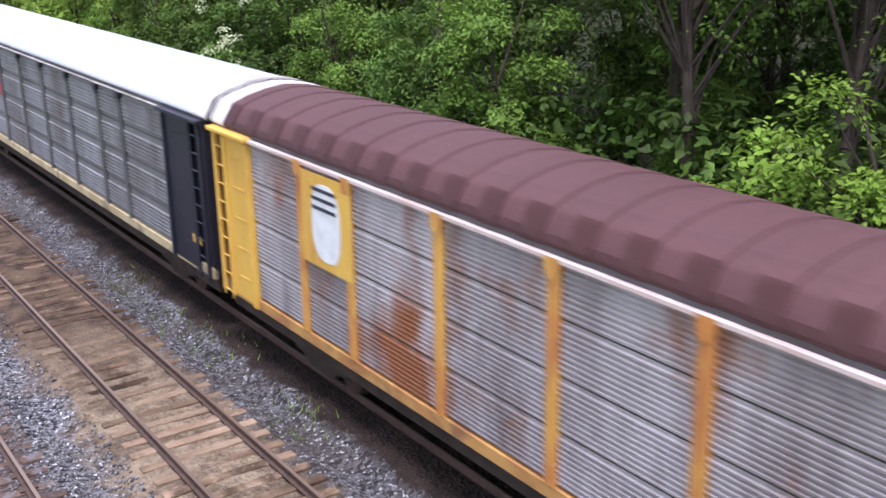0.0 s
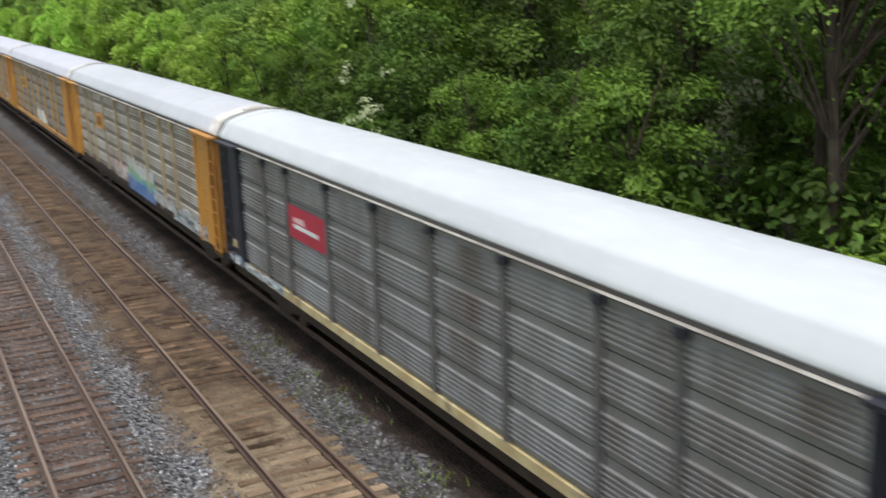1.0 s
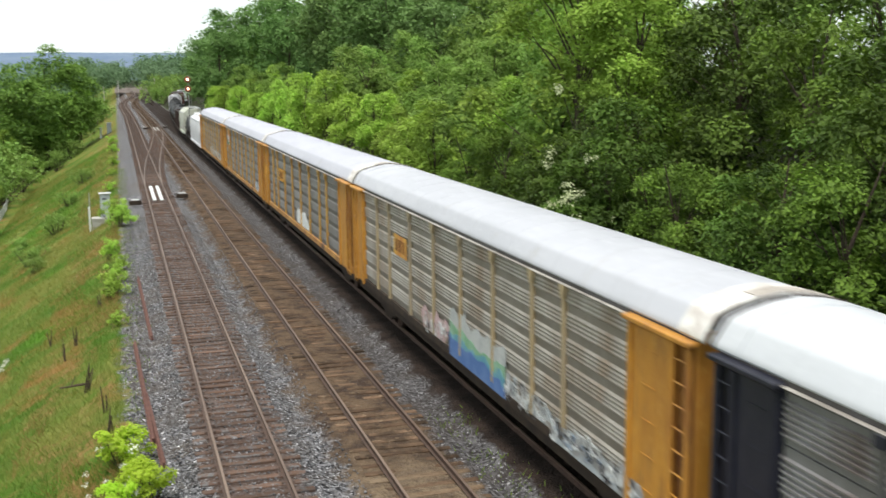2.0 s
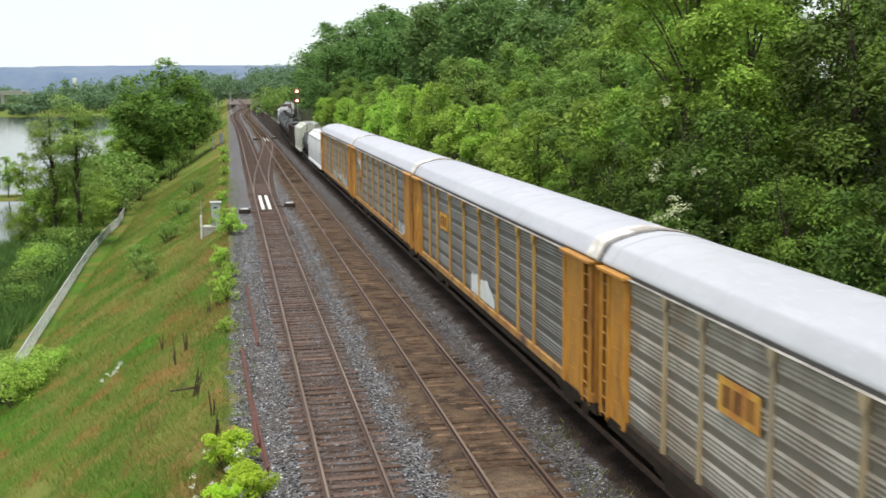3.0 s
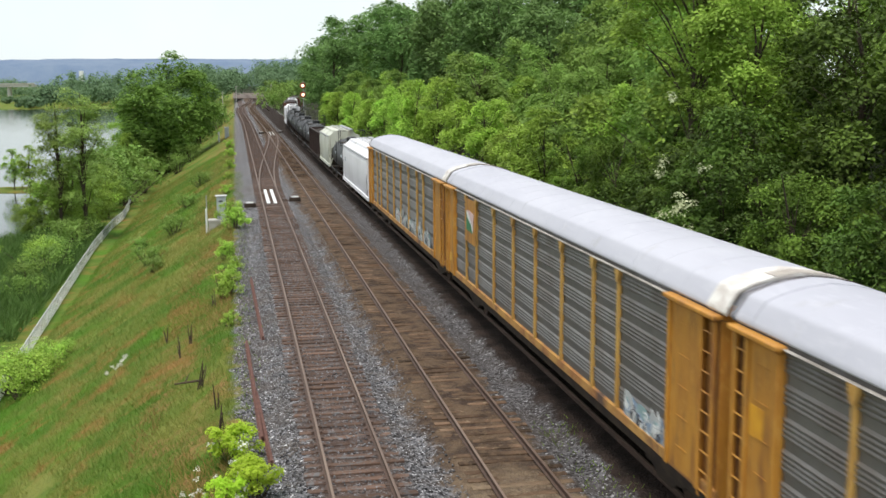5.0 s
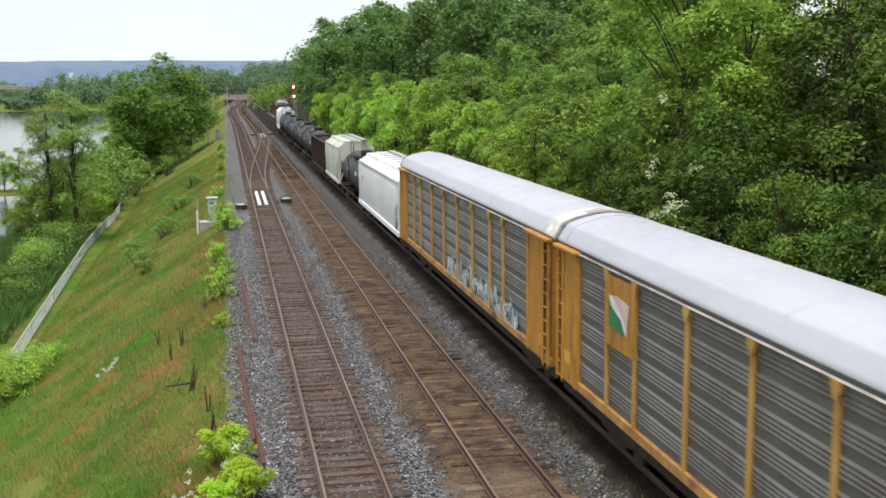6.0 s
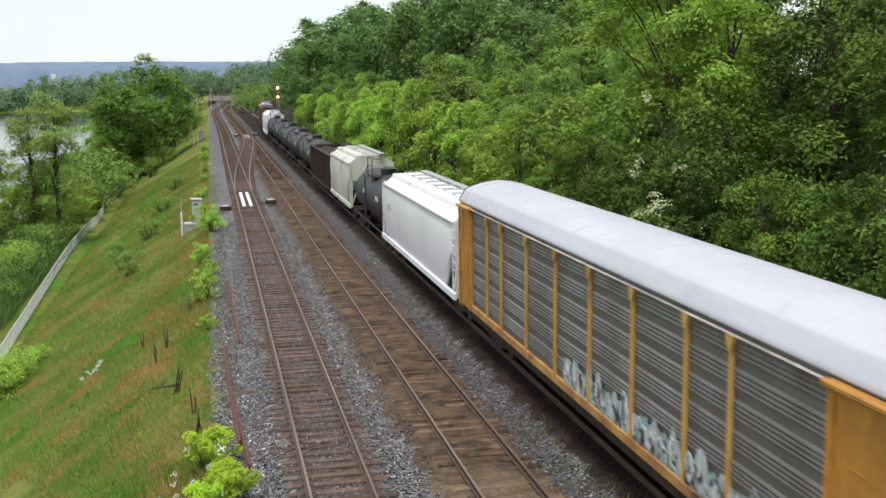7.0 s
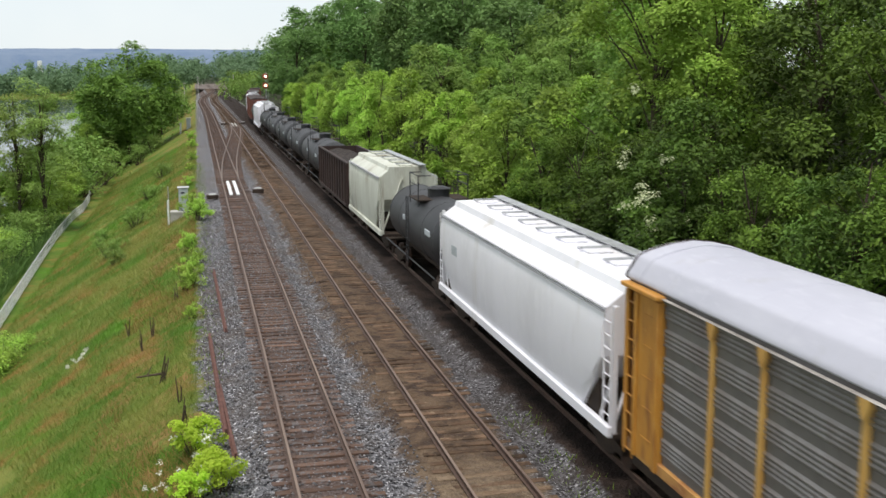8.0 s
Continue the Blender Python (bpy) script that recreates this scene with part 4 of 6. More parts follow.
def tank_car(label, length, radius=1.42):
    car = tagged(new("tank_car"), label, "railcar", "tank cars of the train")
    h = length / 2 - 0.9
    zc = 1.12 + radius
    n = 28
    rows = []
    for y, r in ((-h, 0.30), (-h + 0.06, 0.62), (-h + 0.2, 0.86), (-h + 0.45, 0.97), (-h + 0.75, 1.0), (h - 0.75, 1.0), (h - 0.45, 0.97), (h - 0.2, 0.86), (h - 0.06, 0.62), (h, 0.30)):
        rows.append([(radius * r * math.cos(k * math.tau / n), y, zc + radius * r * math.sin(k * math.tau / n)) for k in range(n)])
    part("tank", loft(bmesh.new(), rows), M["tank"], car, smooth=True)
    for y in (-h * 0.45, h * 0.45, -h + 0.8, h - 0.8):
        rws = [[((radius + 0.012) * math.cos(k * math.tau / n), y + d, zc + (radius + 0.012) * math.sin(k * math.tau / n)) for k in range(n)] for d in (-0.05, 0.05)]
        part("weld_band", loft(bmesh.new(), rws), M["tank"], car, smooth=True)
    bm = tube(bmesh.new(), (0, 0, zc + radius - 0.1), (0, 0, zc + radius + 0.32), 0.5, n=18)
    tube(bm, (0, 0, zc + radius + 0.32), (0, 0, zc + radius + 0.42), 0.56, 0.3, n=18)
    part("manway", bm, M["tank"], car)
    zt = zc + radius * 0.72
    for x in (-1.15, 1.15):
        bm = bmesh.new()
        for y in (-0.95, 0.95):
            tube(bm, (x, y, zt), (x, y, zc + radius + 1.0), 0.028, n=5)
            tube(bm, (x, y, zc + radius + 1.0), (x * 0.5, y, zc + radius + 1.0), 0.025, n=5)
        for z in (0.55, 1.0):
            tube(bm, (x, -0.95, zc + radius + z), (x, 0.95, zc + radius + z), 0.025, n=5)
        part("platform_railing", bm, M["tank"], car)
    part("platform", box(bmesh.new(), -1.2, 1.2, -1.0, 1.0, zc + radius * 0.9, zc + radius * 0.9 + 0.05), M["under"], car)
    ladder(car, -1.48, 0, 0.9, zc + radius, 0.45, M["tank"])
    part("stub_sill", box(bmesh.new(), -0.35, 0.35, -length / 2 + 0.4, length / 2 - 0.4, 0.8, 1.2), M["under"], car)
    for s in (-1, 1):
        tb = tube(bmesh.new(), (s * 1.45, -h, 1.15), (s * 1.45, h, 1.15), 0.035, n=6)
        part("handrail", tb, M["tank"], car)
        part("end_walk", box(bmesh.new(), -1.45, 1.45, s * (length / 2 - 0.75) - 0.3, s * (length / 2 - 0.75) + 0.3, 1.02, 1.12), M["under"], car)
    for y, w in ((-h * 0.72, 0.9), (h * 0.2, 0.35)):
        bm = bmesh.new()
        box(bm, -radius - 0.03, -radius + 0.03, y - w / 2, y + w / 2, zc + 0.2, zc + 0.42)
        part("lettering_bar", bm, M["cabinet"], car, "pale unreadable stencil bar")
    add_bogies(car, length / 2 - 2.1)
    add_coupler(car, length / 2)
    return car


def open_hopper(label, length, paint, closed=False):
    car = tagged(new("boxcar" if closed else "open_hopper_car"), label, "railcar", "brown cars of the train")
    h = length / 2 - 0.45
    top = 4.5 if closed else 3.75
    if closed:
        part("body", box(bmesh.new(), -1.48, 1.48, -h, h, 1.1, top, 0.03), paint, car)
        part("roof", loft(bmesh.new(), [[(-1.5, y, top), (1.5, y, top), (1.5, y, top + 0.06), (0, y, top + 0.28), (-1.5, y, top + 0.06)] for y in (-h, h)]), M["oxide"], car)
        part("door", box(bmesh.new(), -1.54, -1.47, -1.6, 1.6, 1.2, 4.2, 0.02), paint, car)
    else:
        for s in (-1, 1):
            part("side_wall", box(bmesh.new(), min(s * 1.38, s * 1.46), max(s * 1.38, s * 1.46), -h, h, 1.1, top), paint, car)
            part("top_chord", box(bmesh.new(), min(s * 1.36, s * 1.56), max(s * 1.36, s * 1.56), -h, h, top, top + 0.12, 0.02), paint, car)
        for e in (-1, 1):
            part("end_wall", box(bmesh.new(), -1.38, 1.38, min(e * h, e * (h - 0.1)), max(e * h, e * (h - 0.1)), 1.3, top + 0.08), paint, car)
        part("floor", box(bmesh.new(), -1.36, 1.36, -h + 0.1, h - 0.1, 1.1, 1.3), M["under"], car)
        bm = bmesh.new()
        k = 18
        rr = random.Random(3)
        rws = [[(-1.37, y, 1.4), *[(x, y, 3.2 + 0.45 * (1 - (x / 1.4) ** 2) + rr.uniform(-0.09, 0.09)) for x in (-1.37, -0.9, -0.45, 0, 0.45, 0.9, 1.37)], (1.37, y, 1.4)] for y in np.linspace(-h + 0.12, h - 0.12, k)]
        part("coal_load", loft(bm, rws), M["load"], car)
    for i in range(13):
        y = -h + 0.1 + i * (2 * h - 0.2) / 12
        for s in (-1, 1):
            part("side_stake", box(bmesh.new(), min(s * 1.44, s * 1.56), max(s * 1.44, s * 1.56), y - 0.06, y + 0.06, 1.1, top), paint, car)
    for s in (-1, 1):
        part("side_sill", box(bmesh.new(), min(s * 1.36, s * 1.55), max(s * 1.36, s * 1.55), -h, h, 0.95, 1.15), paint, car)
    ladder(car, -1.58, -h + 0.4, 1.0, top, 0.4, paint)
    add_bogies(car, h - 1.6)
    add_coupler(car, length / 2)
    return car


def build_train():
    """Cars with the distance of their middles behind the joint between the last autorack and the first hopper."""
    cars = []
    P = PITCH

    def add(car, middle):
        cars.append((car, middle))
        return car
    # the six autoracks, last one first
    c = add(autorack("autorack with pale grey roof, yellow posts and long graffiti", M["roof_grey"], M["post_yellow"], M["yellow"], M["galv_dull"], "bands", M["sill_rust"], M["post_grey"], M["bellows"], M["door_rust"]), -0.5 * P)
    graffiti(c, 12.6, 24.0, 1.25, 2.35, [M["cabinet"], M["paint_ink"], M["paint_teal"], M["paint_ink"], M["paint_white"], M["paint_rose"], M["paint_ink"], M["galv_plain"]], 4, 13)
    s_rect(c, "notice_plate", 26.6, 27.0, 1.6, 2.0, M["orange"], -1.574)

    c = add(autorack("autorack with grey roof, yellow posts and a yellow sign panel", M["roof_grey"], M["post_yellow"], M["yellow"], M["galv_dull"], "bands", M["sill_rust"], M["post_grey"], M["bellows"], M["door_rust"]), -1.5 * P)
    sign = s_rect(c, "sign_panel", 4.3, 6.3, 3.1, 4.86, M["yellow"], -1.575, 0.02, "yellow sign panel")
    s_shape(c, "sign_shape", [(4.66, 4.36), (5.1, 4.42), (5.97, 4.32), (5.78, 3.56), (4.66, 3.6)], M["paint_white"], -1.599, "white patch", sign)
    s_shape(c, "sign_shape", [(4.8, 4.38), (5.1, 4.43), (5.98, 4.33), (5.84, 3.72), (5.62, 3.95), (5.3, 4.2)], M["rose"], -1.606, "faded rose shape", sign)
    s_shape(c, "sign_shape", [(4.65, 4.3), (4.65, 3.6), (5.78, 3.54), (5.45, 3.9), (5.15, 3.84), (4.82, 4.1)], M["green"], -1.608, "green wedge", sign)
    graffiti(c, 22.6, 26.0, 1.25, 2.2, [M["paint_pale"], M["paint_blue"], M["paint_teal"], M["paint_white"], M["paint_ink"], M["paint_blue"]], 9, 3)
    s_rect(c, "notice_plate", 1.05, 1.5, 1.75, 2.1, M["yellow_new"], -1.575)

    c = add(autorack("autorack with pale grey roof, yellow posts and an orange plate", M["roof_grey"], M["post_yellow"], M["yellow"], M["galv_dull"], "bands", M["sill_rust"], M["post_grey"], M["bellows"], M["door_rust"]), -2.5 * P)
    plate = s_rect(c, "orange_plate", 7.0, 8.7, 3.25, 3.98, M["orange"], -1.548, 0.01, "orange plate with dark bars")
    for k in range(3):
        s_rect(c, "lettering_bar", 7.2 + k * 0.48, 7.55 + k * 0.48, 3.4, 3.84, M["door_rust"], -1.56, 0.006).parent = plate
    s_rect(c, "rule", 7.0, 8.7, 3.17, 3.22, M["mark"], -1.548, 0.01)
    r = random.Random(5)
    ragged = [(16.9 - 0.13 * k, (2.28 if k > 8 else 1.75 + 0.06 * k) + r.uniform(-0.16, 0.1)) for k in range(30)]
    s_shape(c, "white_patch", [(13.1, 1.5), (16.95, 1.5), *ragged], M["paint_white"], -1.5135, "ragged white paint patch")
    s_rect(c, "notice_plate", 1.1, 1.6, 3.1, 3.7, M["orange"], -1.575)

    c = add(autorack("autorack with aged white roof, stained tan panels and yellow end doors", M["roof_pale"], M["post_faded"], M["yellow"], M["galv_tan"], "bands", M["under"], M["under"], M["bellows"], M["door_rust"]), -3.5 * P)
    plate = s_rect(c, "orange_plate", 7.0, 8.7, 3.25, 3.98, M["post_rust"], -1.548, 0.01, "faded orange plate with dark bars")
    for k in range(3):
        s_rect(c, "lettering_bar", 7.2 + k * 0.48, 7.55 + k * 0.48, 3.4, 3.84, M["door_rust"], -1.56, 0.006).parent = plate
    graffiti(c, 10.6, 13.4, 1.25, 2.2, [M["paint_rose"], M["post_tan"], M["paint_rose"], M["post_tan"], M["paint_pale"], M["post_tan"]], 3, 3, -1.532)
    r = random.Random(12)
    for name, label, mat, top, x in (("mural", "pale sprayed upper letters", "paint_pale", 2.5, -1.533), ("mural", "green sprayed band", "paint_green", 2.02, -1.542), ("mural", "teal sprayed band", "paint_sea", 1.82, -1.549), ("mural", "blue sprayed band", "paint_deep", 1.62, -1.556)):
        crest = [(18.4 - k * 0.2, top + 0.10 * math.sin(k * 1.1 + top * 3) + r.uniform(-0.1, 0.1) + (0.16 if k > 16 else 0)) for k in range(25)]
        s_shape(c, name, [(13.6, 1.24), (18.4, 1.24), *crest], M[mat], x, label)
    graffiti(c, 18.3, 21.4, 1.25, 2.1, [M["galv_plain"], M["paint_pale"], M["cabinet"], M["post_tan"]], 8, 4, -1.532)
    graffiti(c, 21.5, 26.0, 1.28, 1.9, [M["galv_plain"], M["paint_blue"], M["galv_plain"], M["cabinet"]], 6, 5, -1.565)

    c = add(autorack("autorack with bright white roof, dark grey posts and dark blue ends", M["roof_white"], M["post_grey"], M["navy"], M["galv"], "rows", M["sill_cream"], M["post_grey"], M["bellows"], M["navy"]), -4.5 * P)
    red = s_rect(c, "red_sign", 6.35, 8.95, 3.12, 4.0, M["red"], -1.548, 0.012, "red sign with pale bars")
    s_shape(c, "sign_bar", [(6.75, 3.42), (8.45, 3.42), (8.45, 3.53), (6.75, 3.53)], M["paint_white"], -1.566, "white bar", red)
    s_shape(c, "sign_bar", [(6.75, 3.58), (7.6, 3.58), (7.4, 3.74), (6.75, 3.70)], M["rose"], -1.566, "pale bar", red)
    s_rect(c, "notice_plate", 26.7, 27.2, 1.9, 2.1, M["yellow_new"], -1.574)
    s_rect(c, "notice_plate", 0.9, 1.4, 1.75, 2.0, M["sill_cream"], -1.574)
    graffiti(c, 0.6, 5.5, 1.25, 1.55, [M["galv_plain"], M["cabinet"], M["paint_blue"]], 2, 5, -1.58)

    c = add(autorack("old autorack with red oxide roof and rusty yellow posts", "oxide", M["post_rust"], M["yellow_new"], M["galv_rust"], "rows", M["sill_rust"], M["pink"], M["bellows"], M["door_rust"]), -5.5 * P)
    sign = s_rect(c, "sign_panel", 4.5, 6.35, 3.0, 4.84, M["yellow_new"], -1.575, 0.02, "yellow sign panel")
    pts = []
    for k in range(28):
        u, v = math.cos(k * math.tau / 28), math.sin(k * math.tau / 28)
        pts.append((5.44 + 0.54 * math.copysign(abs(u) ** 0.7, u), 3.92 + 0.76 * math.copysign(abs(v) ** 0.75, v)))
    s_shape(c, "sign_oval", pts, M["paint_white"], -1.60, "white oval", sign)
    for z in (4.2, 4.38, 4.56):
        s_shape(c, "sign_bar", [(4.95, z - 0.045), (5.85, z - 0.045), (5.85, z + 0.03), (4.95, z + 0.03)], M["mark"], -1.609, "dark bar", sign)
    # a seventh runs ahead of it
    add(autorack("old autorack with red oxide roof and rusty yellow posts", "oxide", M["post_rust"], M["yellow_new"], M["galv_rust"], "rows", M["sill_rust"], M["pink"], M["bellows"], M["door_rust"]), -6.5 * P)

    # mixed freight behind
    at = 0.15
    for kind, length in (("white", 18.9), ("tank", 13.2), ("green", 12.6), ("coal", 17.2), ("tank", 16.6), ("tank", 16.6), ("tank", 16.6), ("tank", 16.6), ("tank", 16.2), ("white", 18.0), ("tank", 16.4), ("box", 17.0), ("box", 17.0), ("tank", 16.6), ("white", 18.0), ("box", 17.0), ("box", 17.0), ("tank", 16.6), ("box", 17.0)):
        if kind == "white":
            c = covered_hopper("white covered hopper with a row of roof hatches", M["white"], length, 9)
            part("lettering_bar", box(bmesh.new(), -1.632, -1.622, length / 2 - 3.6, length / 2 - 2.8, 2.85, 3.2), M["cabinet"], c, "grey unreadable mark")
        elif kind == "green":
            c = covered_hopper("short pale grey-green covered hopper with rust streaks", M["pale_green"], length, 5)
        elif kind == "tank":
            c = tank_car("black tank car with railed top platform", length)
        else:
            c = open_hopper("brown boxcar with ribbed sides" if kind == "box" else "dark brown open hopper loaded with coal", length, M["boxcar"] if kind == "box" else M["oxide"], kind == "box")
        add(c, at + length / 2)
        at += length
    return cars


# ---- trees and plants ----
def leaf_cloud(centres, radii, per, size, seed, flat=0.75, droop=0.0):
    """Leaves as folded diamonds round clump centres: vertices and faces."""
    g = np.random.default_rng(seed)
    n = len(centres) * per
    c = np.repeat(np.asarray(centres, float), per, 0)
    rad = np.repeat(np.asarray(radii, float), per)
    d = g.normal(size=(n, 3))
    d /= np.linalg.norm(d, axis=1)[:, None]
    d *= (g.random(n) ** 0.45)[:, None] * rad[:, None]
    d[:, 2] *= flat
    p = c + d
    out = d / (np.linalg.norm(d, axis=1)[:, None] + 1e-6)
    nrm = out * 0.7 + np.array([0, 0, 0.8]) + g.normal(size=(n, 3)) * 0.3
    nrm /= np.linalg.norm(nrm, axis=1)[:, None]
    u = np.cross(nrm, g.normal(size=(n, 3)))
    u /= np.linalg.norm(u, axis=1)[:, None]
    v = np.cross(nrm, u)
    s = (size * g.uniform(0.6, 1.35, n))[:, None]
    fold = nrm * s * 0.18
    quad = np.stack([p - u * s, p - v * s * 0.55 + fold, p + u * s, p + v * s * 0.55 + fold], 1)
    verts = quad.reshape(-1, 3)
    k = np.arange(n)[:, None] * 4
    faces = np.concatenate([np.concatenate([k, k + 1, k + 2], 1), np.concatenate([k, k + 2, k + 3], 1)], 0)
    return verts, faces


def cloud_mesh(name, verts, faces, material):
    me = bpy.data.meshes.new(name)
    me.vertices.add(len(verts))
    me.vertices.foreach_set("co", np.asarray(verts, np.float32).ravel())
    k = len(faces)
    me.loops.add(k * 3)
    me.loops.foreach_set("vertex_index", np.asarray(faces, np.int32).ravel())
    me.polygons.add(k)
    me.polygons.foreach_set("loop_start", np.arange(0, k * 3, 3, dtype=np.int32))
    me.polygons.foreach_set("loop_total", np.full(k, 3, np.int32))
    me.materials.append(material)
    me.update(calc_edges=True)
    return me


def spray_cloud(centres, radii, middle, sprays, per, size, reach, seed):
    """Leaves in small tilted sprays over the outer skin of each bough: vertices and faces."""
    g = np.random.default_rng(seed)
    c = np.repeat(np.asarray(centres, float), sprays, 0)
    rad = np.repeat(np.asarray(radii, float), sprays)
    n = len(c)
    out = c - np.asarray(middle, float)
    out /= np.linalg.norm(out, axis=1)[:, None] + 1e-6
    e = g.normal(size=(n, 3)) + out * 0.75 + np.array([0, 0, 0.45])
    e /= np.linalg.norm(e, axis=1)[:, None]
    p = c + e * (rad * g.uniform(0.45, 1.12, n))[:, None] * np.array([1, 1, 0.8])
    face = e * 0.5 + np.array([0, 0, 0.75]) + g.normal(size=(n, 3)) * 0.28
    face /= np.linalg.norm(face, axis=1)[:, None]
    p, face = np.repeat(p, per, 0), np.repeat(face, per, 0)
    k = n * per
    off = g.normal(size=(k, 3)) * reach
    off -= face * (off * face).sum(1)[:, None] * 0.7
    p = p + off - np.array([0, 0, 0.6]) * ((off ** 2).sum(1) / reach * 0.35)[:, None]
    nrm = face + g.normal(size=(k, 3)) * 0.26
    nrm /= np.linalg.norm(nrm, axis=1)[:, None]
    u = off + g.normal(size=(k, 3)) * reach * 0.5
    u -= nrm * (u * nrm).sum(1)[:, None]
    u /= np.linalg.norm(u, axis=1)[:, None] + 1e-6
    v = np.cross(nrm, u)
    q = (size * g.uniform(0.6, 1.3, k))[:, None]
    fold = nrm * q * 0.16
    verts = np.stack([p - u * q, p - v * q * 0.52 + fold, p + u * q, p + v * q * 0.52 + fold], 1).reshape(-1, 3)
    i = np.arange(k)[:, None] * 4
    faces = np.concatenate([np.concatenate([i, i + 1, i + 2], 1), np.concatenate([i, i + 2, i + 3], 1)], 0)
    return verts, faces


def tree(name, label, height, spread, base, material, seed, boughs=44, sprays=42, per=8, size=0.12, lump=0.3, reach=0.22, category="tree"):
    """Tapered trunk with limbs that reach into the boughs of an uneven crown."""
    g = np.random.default_rng(seed)
    t = tagged(new(name), label, category)
    cz, rz = (height + base) / 2, (height - base) / 2
    lobes = g.uniform(0.68, 1.18, 7)
    centres, radii = [], []
    while len(centres) < boughs:
        d = g.normal(size=3)
        d /= np.linalg.norm(d)
        ang = (math.atan2(d[1], d[0]) / math.tau) % 1 * 7
        k = lobes[int(ang) % 7] * (1 - ang % 1) + lobes[(int(ang) + 1) % 7] * (ang % 1)
        r = g.uniform(0.5, 0.9) if g.random() > 0.15 else g.uniform(0.15, 0.5)
        taper = 1.0 - 0.3 * max(0, d[2] * r)
        c = np.array([d[0] * spread * k * taper * r, d[1] * spread * k * taper * r, cz + d[2] * rz * r])
        big = g.uniform(0.65, 1.2) * spread * lump
        if any(np.linalg.norm((c - o) / np.array([1, 1, 0.8])) < 0.62 * min(big, q) for o, q in zip(centres, radii)) and g.random() < 0.85:
            continue
        centres.append(c)
        radii.append(big)
    bm = bmesh.new()
    r0 = 0.011 * height + 0.035
    pts = [Vector((0, 0, -0.4)), Vector((g.normal() * 0.12, g.normal() * 0.12, height * 0.3)), Vector((g.normal() * 0.3, g.normal() * 0.3, height * 0.6)), Vector((g.normal() * 0.4, g.normal() * 0.4, height * 0.85))]
    for a, b, ra, rb in zip(pts, pts[1:], (r0, r0 * 0.75, r0 * 0.5), (r0 * 0.75, r0 * 0.5, r0 * 0.15)):
        tube(bm, a, b, ra, rb, 8)
    for i in range(min(30, len(centres))):
        c = Vector(centres[i])
        f = max(0.15, min(0.8, c.z / height - 0.2))
        start = pts[0].lerp(pts[1], f / 0.3) if f < 0.3 else (pts[1].lerp(pts[2], (f - 0.3) / 0.3) if f < 0.6 else pts[2].lerp(pts[3], (f - 0.6) / 0.25))
        mid = start.lerp(c, 0.55) + Vector((g.normal() * 0.15, g.normal() * 0.15, 0.025 * height))
        tube(bm, start, mid, r0 * 0.26, r0 * 0.14, 5)
        tube(bm, mid, c, r0 * 0.14, r0 * 0.04, 5)
    part("trunk", bm, M["bark"], t)
    v, f = spray_cloud(centres, radii, (0, 0, cz - rz * 0.3), sprays, per, size, reach, seed + 1)
    ob = new("crown", cloud_mesh("crown", v, f, material))
    ob.parent = t
    return t


def shrub(name, label, height, spread, material, seed, clumps=26, per=60, size=0.09, category="shrub", blossom=0):
    g = np.random.default_rng(seed)
    t = tagged(new(name), label, category)
    centres = [(g.normal() * spread * 0.45, g.normal() * spread * 0.45, height * g.uniform(0.25, 0.9)) for _ in range(clumps)]
    v, f = leaf_cloud(centres, g.uniform(0.18, 0.36, clumps) * spread, per, size, seed + 5, 0.9)
    ob = new("foliage", cloud_mesh("foliage", v, f, material))
    ob.parent = t
    bm = bmesh.new()
    for c in centres[:12]:
        tube(bm, (c[0] * 0.2, c[1] * 0.2, -0.3), c, 0.02 * height + 0.01, 0.006, 5)
    part("woody_base", bm, M["bark"], t)
    if blossom:
        cs = [centres[i % clumps] for i in range(blossom)]
        v, f = leaf_cloud([(c[0] * 1.3, c[1] * 1.3, c[2] * 1.1 + 0.1) for c in cs], [0.22 * spread] * blossom, 26, 0.05, seed + 9)
        ob = new("blossom", cloud_mesh("blossom", v, f, M["blossom"]))
        ob.parent = t
    return t


def placed(x, y, turn=0.0, scale=1.0, tall=1.0, sink=0.0):
    return Matrix.LocRotScale((x, y, float(land(x, y)) - sink), Euler((0, 0, radians(turn))), (scale, scale, scale * tall))


M["blossom_dull"] = leaf_material("cream_blossom", (0.36, 0.40, 0.22), (0.52, 0.55, 0.36), 0.3)


